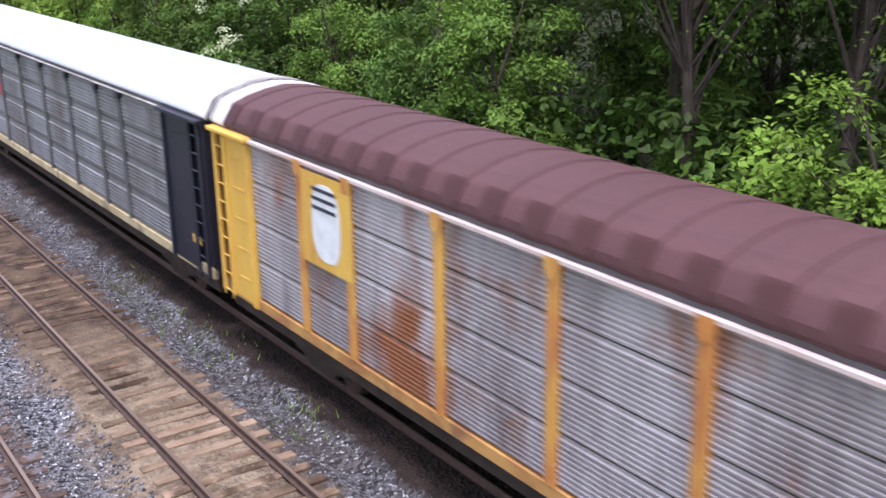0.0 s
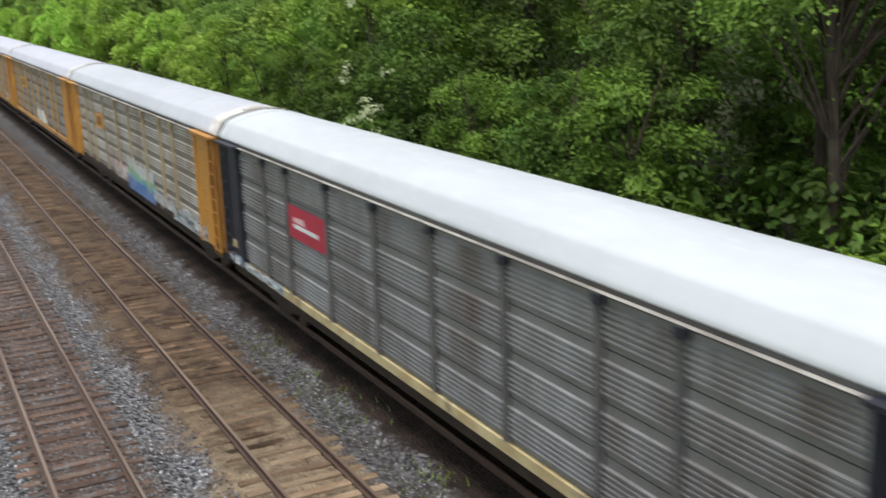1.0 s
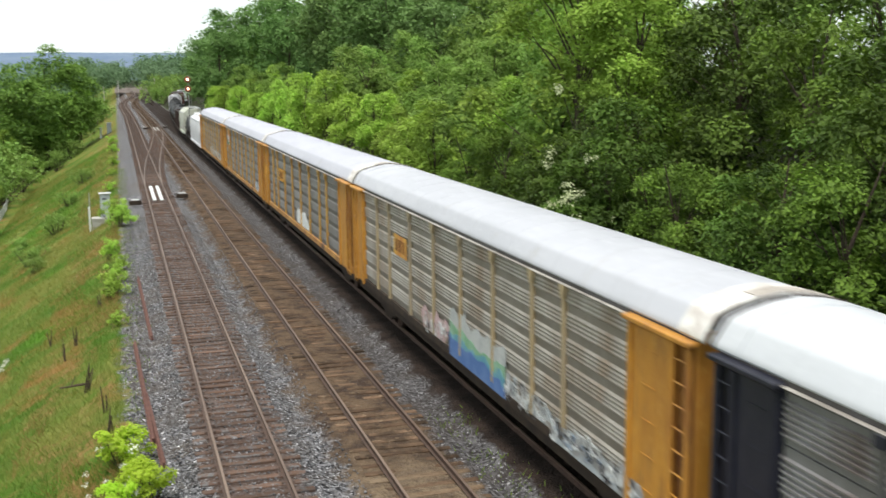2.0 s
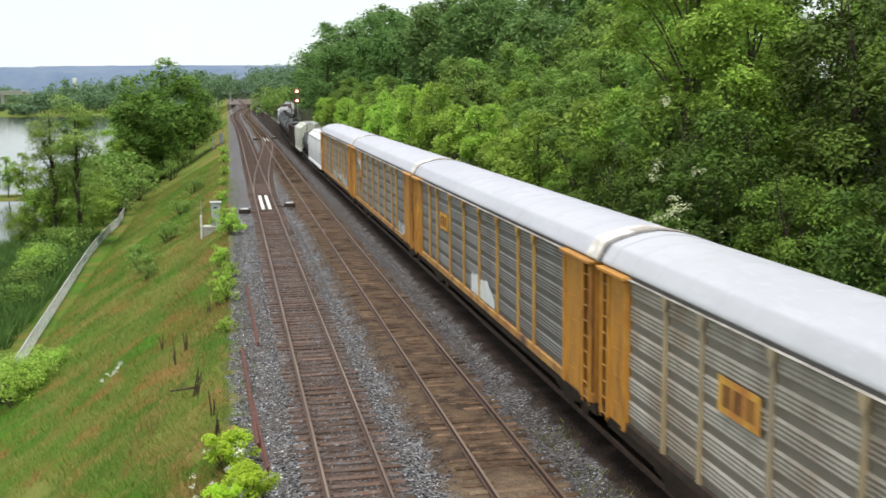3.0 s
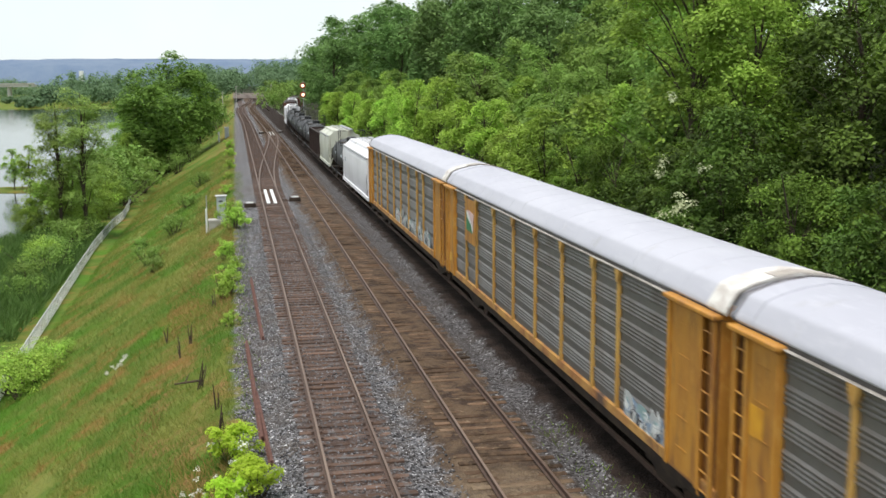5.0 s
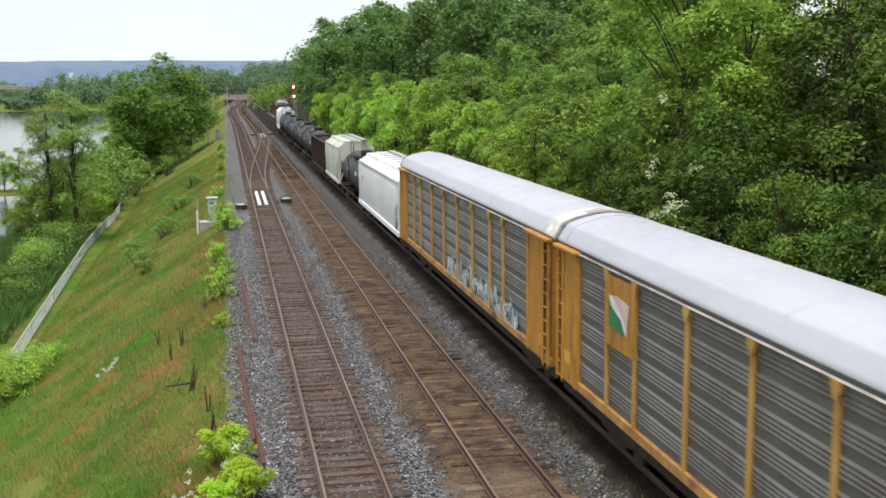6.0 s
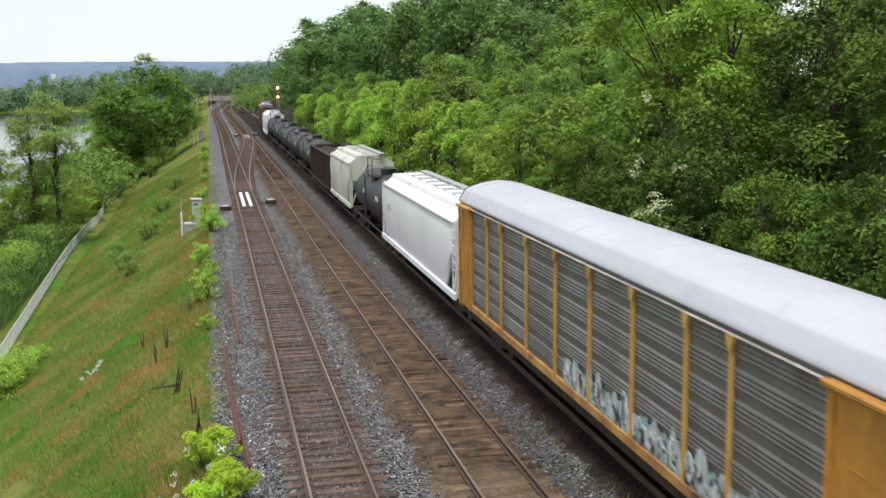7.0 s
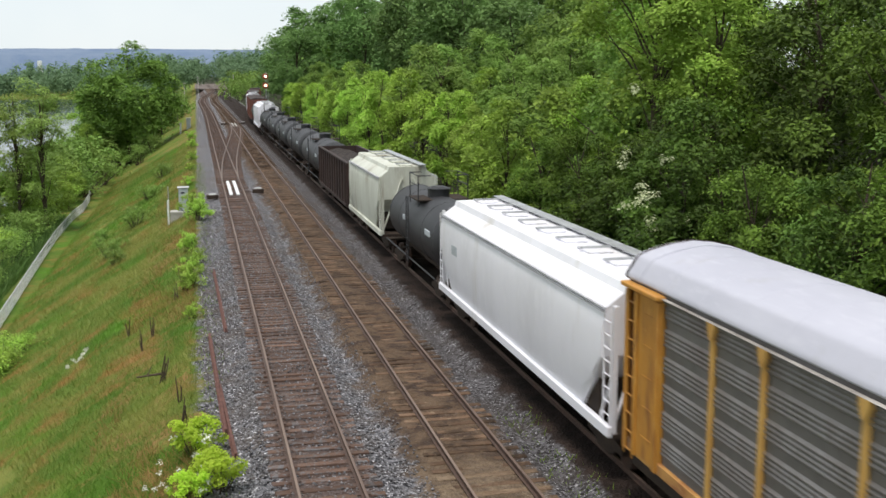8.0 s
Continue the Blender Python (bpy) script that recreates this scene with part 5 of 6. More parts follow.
def build_woods():
    g = np.random.default_rng(21)
    lush = tree("tree", "broad-leaved tree in full mid-green leaf beside the railway", 10, 3.4, 1.0, M["leaf"], 1, 34, 36, 8, 0.135, 0.33, 0.24)
    light = tree("tree", "young tree with light yellow-green leaves beside the railway", 10, 2.9, 0.6, M["leaf_light"], 3, 34, 34, 7, 0.13, 0.29, 0.24)
    light2 = tree("tree", "slender light green tree with an uneven crown", 10, 2.5, 0.6, M["leaf_light"], 31, 28, 36, 7, 0.13, 0.31, 0.24)
    mid = tree("tree", "leafy green maple-like tree with an uneven crown", 10, 3.1, 0.8, M["leaf_mid"], 2, 32, 36, 7, 0.135, 0.29, 0.24)
    dark = tree("tree", "tall dark green tree on the wooded rise", 14, 4.8, 1.5, M["leaf_dark"], 4, 42, 34, 6, 0.20, 0.30, 0.38)
    dark2 = tree("tree", "broad dark green tree with a domed crown", 13, 5.4, 1.5, M["leaf_dark"], 14, 46, 34, 6, 0.20, 0.27, 0.38)
    shade = tree("tree", "leafy tree with deep green leaves darkened for the wood's shade", 10.5, 3.4, 0.6, M["leaf_shade"], 8, 46, 44, 8, 0.095, 0.25, 0.2)
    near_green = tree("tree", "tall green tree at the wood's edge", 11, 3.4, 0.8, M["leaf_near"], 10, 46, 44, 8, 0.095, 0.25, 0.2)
    near_light = tree("tree", "tall light green tree at the wood's edge", 11, 3.3, 0.8, M["leaf_mid"], 12, 46, 56, 8, 0.078, 0.25, 0.2)
    spray = tree("tree", "small tree with bright yellow-green drooping sprays", 8, 3.1, 1.4, M["leaf_spray"], 19, 26, 26, 10, 0.085, 0.2, 0.26)
    bare = tree("tree", "thin-leaved dark tree with a tall bare trunk", 14, 3.6, 4.5, M["leaf_near"], 23, 30, 34, 9, 0.085, 0.26, 0.22)
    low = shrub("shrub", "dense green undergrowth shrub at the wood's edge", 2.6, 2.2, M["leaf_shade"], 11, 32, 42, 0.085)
    low2 = shrub("shrub", "light green shrub at the foot of the trees", 2.2, 1.8, M["leaf"], 12, 30, 60, 0.08)
    brush = shrub("shrub", "light green brush growing by the lake shore", 2.5, 2.0, M["leaf_light"], 13, 32, 62, 0.085)
    far_bush = shrub("shrub", "green undergrowth bush far along the bank", 2.3, 1.9, M["leaf"], 14, 26, 26, 0.13)
    used = set()

    def put(kind, x, y, **k):
        m = placed(x, y, g.uniform(0, 360), **k)
        if kind not in used:
            used.add(kind)
            kind.matrix_basis = m
        else:
            copy_thing(kind, m)
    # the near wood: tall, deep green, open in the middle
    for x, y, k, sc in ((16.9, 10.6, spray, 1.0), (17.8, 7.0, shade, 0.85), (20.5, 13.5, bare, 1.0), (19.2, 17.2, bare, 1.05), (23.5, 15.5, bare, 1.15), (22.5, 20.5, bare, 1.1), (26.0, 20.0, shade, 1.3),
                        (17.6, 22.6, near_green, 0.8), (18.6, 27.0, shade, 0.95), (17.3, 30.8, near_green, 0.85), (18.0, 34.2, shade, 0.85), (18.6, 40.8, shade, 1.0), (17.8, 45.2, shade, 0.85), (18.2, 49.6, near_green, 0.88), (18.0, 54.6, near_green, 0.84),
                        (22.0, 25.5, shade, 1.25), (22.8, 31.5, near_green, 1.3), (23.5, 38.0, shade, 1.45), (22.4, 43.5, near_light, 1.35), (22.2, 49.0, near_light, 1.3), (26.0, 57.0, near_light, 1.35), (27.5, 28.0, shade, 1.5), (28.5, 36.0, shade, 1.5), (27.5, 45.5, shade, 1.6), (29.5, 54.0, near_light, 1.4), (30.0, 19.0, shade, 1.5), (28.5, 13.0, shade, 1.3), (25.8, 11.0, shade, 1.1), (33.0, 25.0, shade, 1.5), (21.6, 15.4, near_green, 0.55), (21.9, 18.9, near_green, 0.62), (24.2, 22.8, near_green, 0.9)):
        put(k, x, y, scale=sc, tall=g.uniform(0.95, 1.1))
    # then a belt of young light trees along the train
    y = 59.0
    while y < 225:
        x = 17.9 + g.uniform(-0.7, 1.3) + float(bend_train(y))
        put((light, light2, mid, light, light2)[int(g.integers(0, 5))], x, y, scale=g.uniform(0.72, 1.16), tall=g.uniform(0.92, 1.15))
        y += g.uniform(4.6, 7.4) * (1 + 0.5 * y / 225)
    y = 56.0
    while y < 235:
        x = 23.2 + g.uniform(-1.5, 1.8) + float(bend_train(y))
        put((light, mid, lush, light2)[int(g.integers(0, 4))], x, y, scale=g.uniform(0.95, 1.25))
        y += g.uniform(5.0, 7.5) * (1 + 0.4 * y / 230)
    for x, y, k in ((31, 61, 1.2), (34, 68, 1.3), (31.5, 75, 1.1), (36, 80, 1.35), (32, 90, 1.15), (37, 98, 1.3), (33, 112, 1.2), (35, 128, 1.3), (33, 150, 1.2)):
        put((lush, mid)[int(y) % 2], x, y, scale=k)
    # the dark wood on the rise behind them
    for row, x0, step in ((0, 42, 15), (1, 56, 17)):
        y = 62.0 + 6 * row
        while y < 262:
            sc = g.uniform(1.15, 1.45) + 0.08 * row
            if y > 125:
                put((dark, dark2)[int(g.integers(0, 2))], x0 + g.uniform(-3, 3), y, scale=sc)
            else:
                put(lush, x0 + g.uniform(-3, 3), y, scale=sc * 1.2, tall=1.1)
            y += g.uniform(step * 0.75, step * 1.2)
    for x, y, s in ((20.5, 221, 1.15), (27.5, 262, 1.5), (36, 235, 1.45), (21.0, 250, 1.15), (35, 252, 1.55), (22.5, 276, 1.15), (33, 216, 1.2), (45, 285, 1.7)):
        put(dark2 if s > 1.4 else dark, x, y, scale=s)
    y = 8.0
    while y < 60:
        put(low, 20.2 + g.uniform(-0.8, 0.8), y, scale=g.uniform(1.2, 1.6))
        y += g.uniform(4.0, 6.0)
    for x, y in ((24, 12), (25, 15), (24.6, 18), (25.4, 21), (24.8, 24.5), (28, 17), (28.5, 21.5), (28, 26)):
        put(shade, x, y, scale=g.uniform(0.42, 0.55))
    y = 8.0
    while y < 150:
        x = 15.7 + g.uniform(-0.2, 0.9) + float(bend_train(y))
        put((low, low2, low)[int(g.integers(0, 3))] if y < 60 else (brush, low2)[int(g.integers(0, 2))], x, y, scale=g.uniform(0.6, 1.05))
        y += g.uniform(2.2, 3.6)

    # one flowering tree stands out of the wood's edge
    bloom = tree("tree", "deep green tree with clusters of white blossom", 10.5, 3.4, 0.8, M["leaf_shade"], 18, 46, 44, 8, 0.095, 0.25, 0.2)
    bloom.matrix_basis = placed(17.6, 36.5, 0, 0.95)
    spots = [(-2.6 + g.normal() * 0.5, -1.2 + g.normal() * 1.2, 5.6 + g.normal() * 1.7) for _ in range(16)]
    v, f = leaf_cloud(spots, [0.32] * 16, 34, 0.07, 61)
    ob = new("blossom", cloud_mesh("blossom", v, f, M["blossom_dull"]))
    ob.parent = bloom

    # left bank: a tall pale tree, a big dark group, bushes behind the fence
    pale = tree("tree", "slender pale green tree standing by the lake", 19, 3.3, 2.5, M["leaf_pale"], 6, 46, 30, 6, 0.14, 0.3, 0.32)
    pale.matrix_basis = placed(-16.5, 122, 40)
    copy_thing(pale, placed(-19.3, 122, 200, 0.93))
    skirt = tree("tree", "rounded green tree standing in the lakeside brush", 11, 4.4, 0.6, M["leaf_mid"], 16, 40, 34, 7, 0.15, 0.28, 0.28)
    skirt.matrix_basis = placed(-18.4, 124, 70, 0.85)
    for x, y, k in ((-16.4, 141, 0.75), (-20.8, 124, 0.8), (-16.6, 131, 0.7), (-22.6, 123, 0.6)):
        copy_thing(skirt, placed(x, y, 40 * k * x, k))
    big = tree("tree", "large rounded dark green tree on the bank", 20.5, 9.4, 1.2, M["leaf_bank"], 7, 80, 60, 6, 0.25, 0.24, 0.4)
    big.matrix_basis = placed(-12.6, 208, 10, 1.22, 0.90)
    for x, y, s in ((-21.0, 222, 1.5), (-8.0, 252, 1.5), (-19.0, 196, 0.95), (-12.0, 262, 1.4), (-33.0, 181, 0.85), (-36.0, 184, 0.75)):
        put(mid, x, y, scale=s)
    for x, y, s in ((-15.8, 100, 1.0), (-16.5, 112, 1.3), (-16.2, 122, 1.1), (-17.5, 126, 1.4), (-16.5, 133, 1.2), (-16.5, 146, 1.3), (-17.0, 140, 1.7), (-15.0, 158, 1.2), (-13.5, 172, 1.3), (-18.0, 150, 1.9), (-15.6, 88, 0.8), (-16.4, 94, 0.9), (-8.5, 185, 1.2), (-7.0, 200, 1.2), (-17.2, 104, 1.3), (-15.8, 116, 1.1), (-16.0, 106, 1.0), (-19.0, 143, 1.7), (-16.4, 151, 1.6), (-17.4, 161, 2.0)):
        put((brush, low2, low2)[int(g.integers(0, 3))], x - 1.3, y, scale=s * 1.2)
    for y in range(150, 292, 5):
        edge = -17.6 + 5.0 * min(1, max(0, (y - 170) / 90)) + 8.0 * max(0, (y - 260) / 30)
        for k in range(2):
            put(far_bush, edge - g.uniform(0, 3.5) - 1.5 * k, y + g.uniform(-2, 2), scale=g.uniform(1.3, 2.0))
    # undergrowth between the train's track and the open line
    for x, y, s in ((12.5, 330, 1.5), (14.0, 345, 1.6), (16.5, 350, 1.9), (13.5, 372, 1.7), (17.5, 385, 2.0), (20, 395, 2.1), (15, 410, 1.8), (22, 420, 2.2), (18, 440, 2.0), (22, 455, 2.4), (17, 470, 2.2), (27, 480, 2.6), (20, 500, 2.5), (30, 515, 2.8), (17, 530, 2.4), (24, 545, 2.8), (16, 570, 2.5), (33, 570, 3.0), (22, 600, 3.0), (-6.5, 300, 1.6), (-6.0, 325, 1.8), (-7.5, 350, 2.0)):
        if abs(x - TRACK_T - float(bend_train(y))) > 3 + 2 * s and abs(x - TRACK_M - float(bend_left(y))) > 1 + 2 * s:
            put(far_bush, x, y, scale=s)
    for x, y, s in ((-12.4, 60, 1.25), (-11.6, 57.5, 1.05), (-13.2, 63.5, 1.1), (-11.9, 62.3, 0.9), (-10.9, 59.0, 1.0), (-10.4, 61.2, 0.8), (-6.8, 82, 0.7), (-5.4, 92, 0.8), (-6.0, 76, 0.55), (-5.0, 110, 0.7), (-8.6, 96, 0.55), (-4.2, 128, 0.8)):
        put(brush if y < 66 else low2, x, y, scale=s * 1.2, tall=0.8, sink=0.1)


def build_far_woods():
    """Woods too far to count, in three depths."""
    g = np.random.default_rng(5)

    def mass(name, spots, material, size, per, label):
        cs, rs = [], []
        for x, y, z, h, r in spots:
            for _ in range(16):
                d = g.normal(size=3)
                d /= np.linalg.norm(d)
                k = g.random() ** 0.4
                cs.append((x + d[0] * r * k, y + d[1] * r * k, z + h * 0.55 + d[2] * h * 0.45 * k))
                rs.append(r * g.uniform(0.35, 0.55))
        v, f = leaf_cloud(cs, rs, per, size, 77)
        tagged(new(name, cloud_mesh(name, v, f, material)), label, "woodland", kind="stuff")
    spots = []
    for _ in range(120):
        y = g.uniform(240, 620)
        x = float(bend_train(y)) + 19 + g.uniform(0, 70) * (0.4 + y / 600)
        spots.append((x, y, float(land(x, y)), g.uniform(11, 19), g.uniform(4, 6.5)))
    mass("woodland", spots, M["leaf"], 0.6, 20, "wooded bank far along the line")
    spots = []
    for _ in range(170):
        y = g.uniform(600, 900)
        x = g.uniform(-30, 120)
        if abs(x - 11) < 9 and y < 880:
            continue
        spots.append((x, y, 0, g.uniform(13, 21), g.uniform(6, 9)))
    for _ in range(40):
        spots.append((g.uniform(-40, 60), g.uniform(890, 960), 0, g.uniform(17, 24), g.uniform(8, 11)))
    for _ in range(60):
        y = g.uniform(640, 780)
        x = g.uniform(19, 75)
        spots.append((x, y, 2, g.uniform(15, 26), g.uniform(6, 9)))
    for _ in range(46):
        y = g.uniform(230, 560)
        x = g.uniform(-21, -11) - 0.02 * y
        spots.append((x, y, -7.5, g.uniform(7, 13), g.uniform(3.5, 6)))
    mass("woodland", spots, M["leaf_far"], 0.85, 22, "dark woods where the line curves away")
    spots = [(g.uniform(-520, -128), g.uniform(745, 980), -7.6, g.uniform(5, 7.5), g.uniform(4.5, 6.5)) for _ in range(190)] + [(g.uniform(-128, -15), g.uniform(745, 980), -7.6, g.uniform(14, 28), g.uniform(7, 11)) for _ in range(90)] + [(g.uniform(-700, -15), g.uniform(1015, 1300), -7.2, g.uniform(13, 22), g.uniform(9, 14)) for _ in range(150)]
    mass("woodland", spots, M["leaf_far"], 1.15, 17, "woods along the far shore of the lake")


def build_grass():
    g = np.random.default_rng(9)

    def blades(name, spots, h0, h1, width, material, label):
        n = len(spots)
        b = np.array(spots)
        z = land(b[:, 0], b[:, 1])
        ang = g.uniform(0, math.tau, n)
        u = np.stack([np.cos(ang), np.sin(ang), np.zeros(n)], 1) * width
        h = g.uniform(h0, h1, n)
        lean = g.normal(size=(n, 2)) * 0.6 * h[:, None]
        base = np.stack([b[:, 0], b[:, 1], z - 0.03], 1)
        tip = base + np.stack([lean[:, 0], lean[:, 1], h], 1)
        v = np.stack([base - u, base + u, tip], 1).reshape(-1, 3)
        f = np.arange(n * 3).reshape(-1, 3)
        tagged(new(name, cloud_mesh(name, v, f, material)), label, "grass", kind="stuff")

    def patchy(n, y0, y1, seed, cut):
        out = []
        while len(out) < n:
            y = y0 + (y1 - y0) * g.random() ** 1.5
            x = g.uniform(-13.2, -0.35)
            k = noise.noise(Vector((x * 0.35, y * 0.16, seed))) + 0.5 * noise.noise(Vector((x * 1.1, y * 0.6, seed + 3)))
            if k > cut:
                out.append((x, y))
        return out
    blades("grass", patchy(150000, 24, 170, 0.0, -0.6), 0.12, 0.38, 0.0105, blade_material(), "long green and dry grass on the railway bank")
    edge = [(x, y) for x, y in zip(-0.5 - 3.2 * g.random(16000) ** 1.6, 24 + 80 * g.random(16000) ** 1.4) if noise.noise(Vector((x * 0.5, y * 0.13, 4.0))) > 0.02]
    blades("dry_verge", edge, 0.12, 0.36, 0.014, M["grass_dry"], "reddish dry grass along the edge of the ballast")
    blades("reeds", [(x, y) for x, y in zip(g.uniform(-30, -15.2, 26000), g.uniform(74, 128, 26000)) if land(x, y) > -8.2], 0.8, 1.7, 0.05, M["reed"], "green reeds in the marsh by the lake")
    # weeds in the ballast
    spots = [(g.normal(8.6, 0.3), g.choice((17.5, 22.0, 24.5, 27.5)) + g.normal() * 0.7) for _ in range(450)] + [(g.normal(0.0, 0.3), g.uniform(24, 120)) for _ in range(2500)]
    blades("weeds", spots, 0.05, 0.2, 0.02, M["grass_blade"], "thin weeds growing in the ballast")
    # white flower heads
    cs = [(x + g.normal() * 0.28, y + g.normal() * 0.5) for x, y in ((-5.7, 47.6), (-5.5, 48.6), (-1.15, 26.2)) for _ in range(8)]
    v, f = leaf_cloud([(x, y, float(land(x, y)) + 0.45) for x, y in cs], [0.1] * len(cs), 22, 0.03, 31)
    tagged(new("wildflowers", cloud_mesh("wildflowers", v, f, M["blossom"])), "white wildflower heads in the grass", "flowers", kind="stuff")

    bushes = [(-0.35, 27.6, 0.9), (0.15, 25.0, 0.95), (-0.5, 24.6, 0.7), (-0.1, 26.3, 0.6)]
    bush = shrub("shrub", "bright green young shrub with white blossom beside the ballast", 1.25, 0.85, M["leaf_bush"], 41, 30, 70, 0.055, blossom=3)
    for i, (x, y, s) in enumerate(bushes):
        m = placed(x, y, 70 * i, s)
        if i == 0:
            bush.matrix_basis = m
        else:
            copy_thing(bush, m)
    small = shrub("shrub", "small yellow-green shrub at the edge of the ballast", 1.15, 0.75, M["leaf_light"], 43, 22, 50, 0.06)
    for i, (x, y, s) in enumerate(((-0.6, 78, 1.35), (-0.3, 74, 1.0), (-0.8, 50.5, 0.8), (-0.6, 54, 0.6), (-0.45, 44, 0.4), (-0.7, 62, 0.7), (-1.0, 100, 0.6), (-0.8, 128, 0.7), (-1.0, 150, 0.8), (-0.4, 57, 0.55), (-1.2, 170, 0.9), (-0.9, 115, 0.5))):
        m = placed(x, y, 50 * i, s)
        if i == 0:
            small.matrix_basis = m
        else:
            copy_thing(small, m)
    # a dead stump and dry stalks on the bank
    def stalks(x, y, h, n, seed, label, name, category, spread=0.25):
        r = random.Random(seed)
        bm = bmesh.new()
        for _ in range(n):
            a = Vector((r.uniform(-0.1, 0.1), r.uniform(-0.1, 0.1), -0.1))
            b = Vector((r.uniform(-spread, spread) * h, r.uniform(-spread, spread) * h, h * r.uniform(0.5, 1)))
            tube(bm, a, b, 0.035, 0.012, 5)
        ob = tagged(new(name, mesh_of(name, bm, M["dead"])), label, category, kind="stuff" if name == "weed_stalks" else "")
        ob.matrix_basis = placed(x, y)
        return ob
    stump = stalks(-1.55, 36.8, 1.4, 5, 1, "dead blackened stump with bare branches on the bank", "dead_stump", "stump", 0.2)
    bm = tube(bmesh.new(), (-0.85, 0, 0.22), (0.0, 0, 0.3), 0.03, 0.05, 6)
    tube(bm, (-0.5, 0, 0.25), (-0.35, 0.2, 0.5), 0.025, 0.01, 5)
    part("broken_branch", bm, M["dead"], stump)
    for i, (x, y) in enumerate(((-0.9, 33.0), (-0.7, 30.6), (-1.3, 50), (-0.9, 51.5), (-2.6, 43.5), (-2.2, 45.0), (-3.4, 48), (-0.8, 56))):
        stalks(x, y, 0.9, 3, 20 + i, "dry brown weed stalks standing in the grass", "weed_stalks", "weeds", 0.12)


def build_stones():
    """Loose stones on the ballast between the tracks."""
    g = np.random.default_rng(15)
    n = 17000
    y = 15 + 62 * g.random(n) ** 1.4
    lane = g.integers(0, 4, n)
    x = np.where(lane == 0, g.uniform(-0.1, 1.5, n), np.where(lane == 1, g.uniform(3.7, 5.2, n), np.where(lane == 2, g.uniform(0.0, 1.4, n), g.uniform(1.6, 4.0, n))))
    z = land(x, y)
    r = g.uniform(0.022, 0.05, n)
    base = np.array([(1, 0, 0), (-1, 0, 0), (0, 1, 0), (0, -1, 0), (0, 0, 0.8), (0, 0, -0.8)], float)
    jit = g.uniform(0.6, 1.35, (n, 6, 1))
    ang = g.uniform(0, math.tau, n)
    ca, sa = np.cos(ang)[:, None], np.sin(ang)[:, None]
    b = base[None] * jit * r[:, None, None]
    v = np.stack([b[..., 0] * ca - b[..., 1] * sa + x[:, None], b[..., 0] * sa + b[..., 1] * ca + y[:, None], b[..., 2] + z[:, None] + r[:, None] * 0.4], -1).reshape(-1, 3)
    f0 = np.array([(0, 2, 4), (2, 1, 4), (1, 3, 4), (3, 0, 4), (2, 0, 5), (1, 2, 5), (3, 1, 5), (0, 3, 5)])
    f = (np.arange(n)[:, None, None] * 6 + f0[None]).reshape(-1, 3)
    tagged(new("ballast_stones", cloud_mesh("ballast_stones", v, f, stone_material())), "loose grey crushed stones of the track ballast", "gravel", kind="stuff")


def stone_material():
    m, n, l, p = nodes_of("crushed_stone")
    geo = n.new("ShaderNodeNewGeometry")
    c = mixed(n, l, geo.outputs["Random Per Island"], (0.03, 0.03, 0.034), (0.26, 0.26, 0.275), 0.0, 1.05)
    c = mixed(n, l, noise_node(n, l, geo.outputs["Position"], 0.5, 4), c, (0.14, 0.115, 0.10), 0.45, 0.7)
    l.new(c, p.inputs["Base Color"])
    p.inputs["Roughness"].default_value = 0.85
    return m


# ---- things beside the line ----
def build_fence():
    path = [(-12.6, 44), (-13.1, 56), (-13.75, 76), (-14.0, 85), (-14.45, 100), (-14.85, 115), (-14.85, 131), (-14.4, 139), (-14.7, 149.6), (-15.75, 164.7)]
    fence = tagged(new("fence"), "long galvanised chain-link fence along the foot of the bank", "fence")
    pts = []
    for (x0, y0), (x1, y1) in zip(path, path[1:]):
        n = max(1, round(math.hypot(x1 - x0, y1 - y0) / 3))
        pts += [(x0 + (x1 - x0) * k / n, y0 + (y1 - y0) * k / n) for k in range(n)]
    pts.append(path[-1])
    H = 1.05
    for (x0, y0), (x1, y1) in zip(pts, pts[1:]):
        a, b = Vector((x0, y0, float(land(x0, y0)))), Vector((x1, y1, float(land(x1, y1))))
        up = Vector((0, 0, H))
        part("post", tube(bmesh.new(), a - Vector((0, 0, 0.3)), a + up + Vector((0, 0, 0.05)), 0.035, n=6), M["fence_wire"], fence)
        part("top_rail", tube(bmesh.new(), a + up, b + up, 0.035, n=6), M["fence_wire"], fence)
        bm = bmesh.new()
        n = 20
        for k in range(-8, n):
            for s in (1, -1):
                f0, f1 = k / n, (k + 8) / n
                z0, z1 = (0, 1) if s > 0 else (1, 0)
                if f0 < 0:
                    z0 += (z1 - z0) * (-f0) / (f1 - f0)
                    f0 = 0
                if f1 > 1:
                    z1 = z0 + (z1 - z0) * (1 - f0) / (f1 - f0)
                    f1 = 1
                p, q = a.lerp(b, f0) + up * z0, a.lerp(b, f1) + up * z1
                tube(bm, p, q, 0.0065, n=3)
        part("mesh_panel", bm, M["fence_wire"], fence)


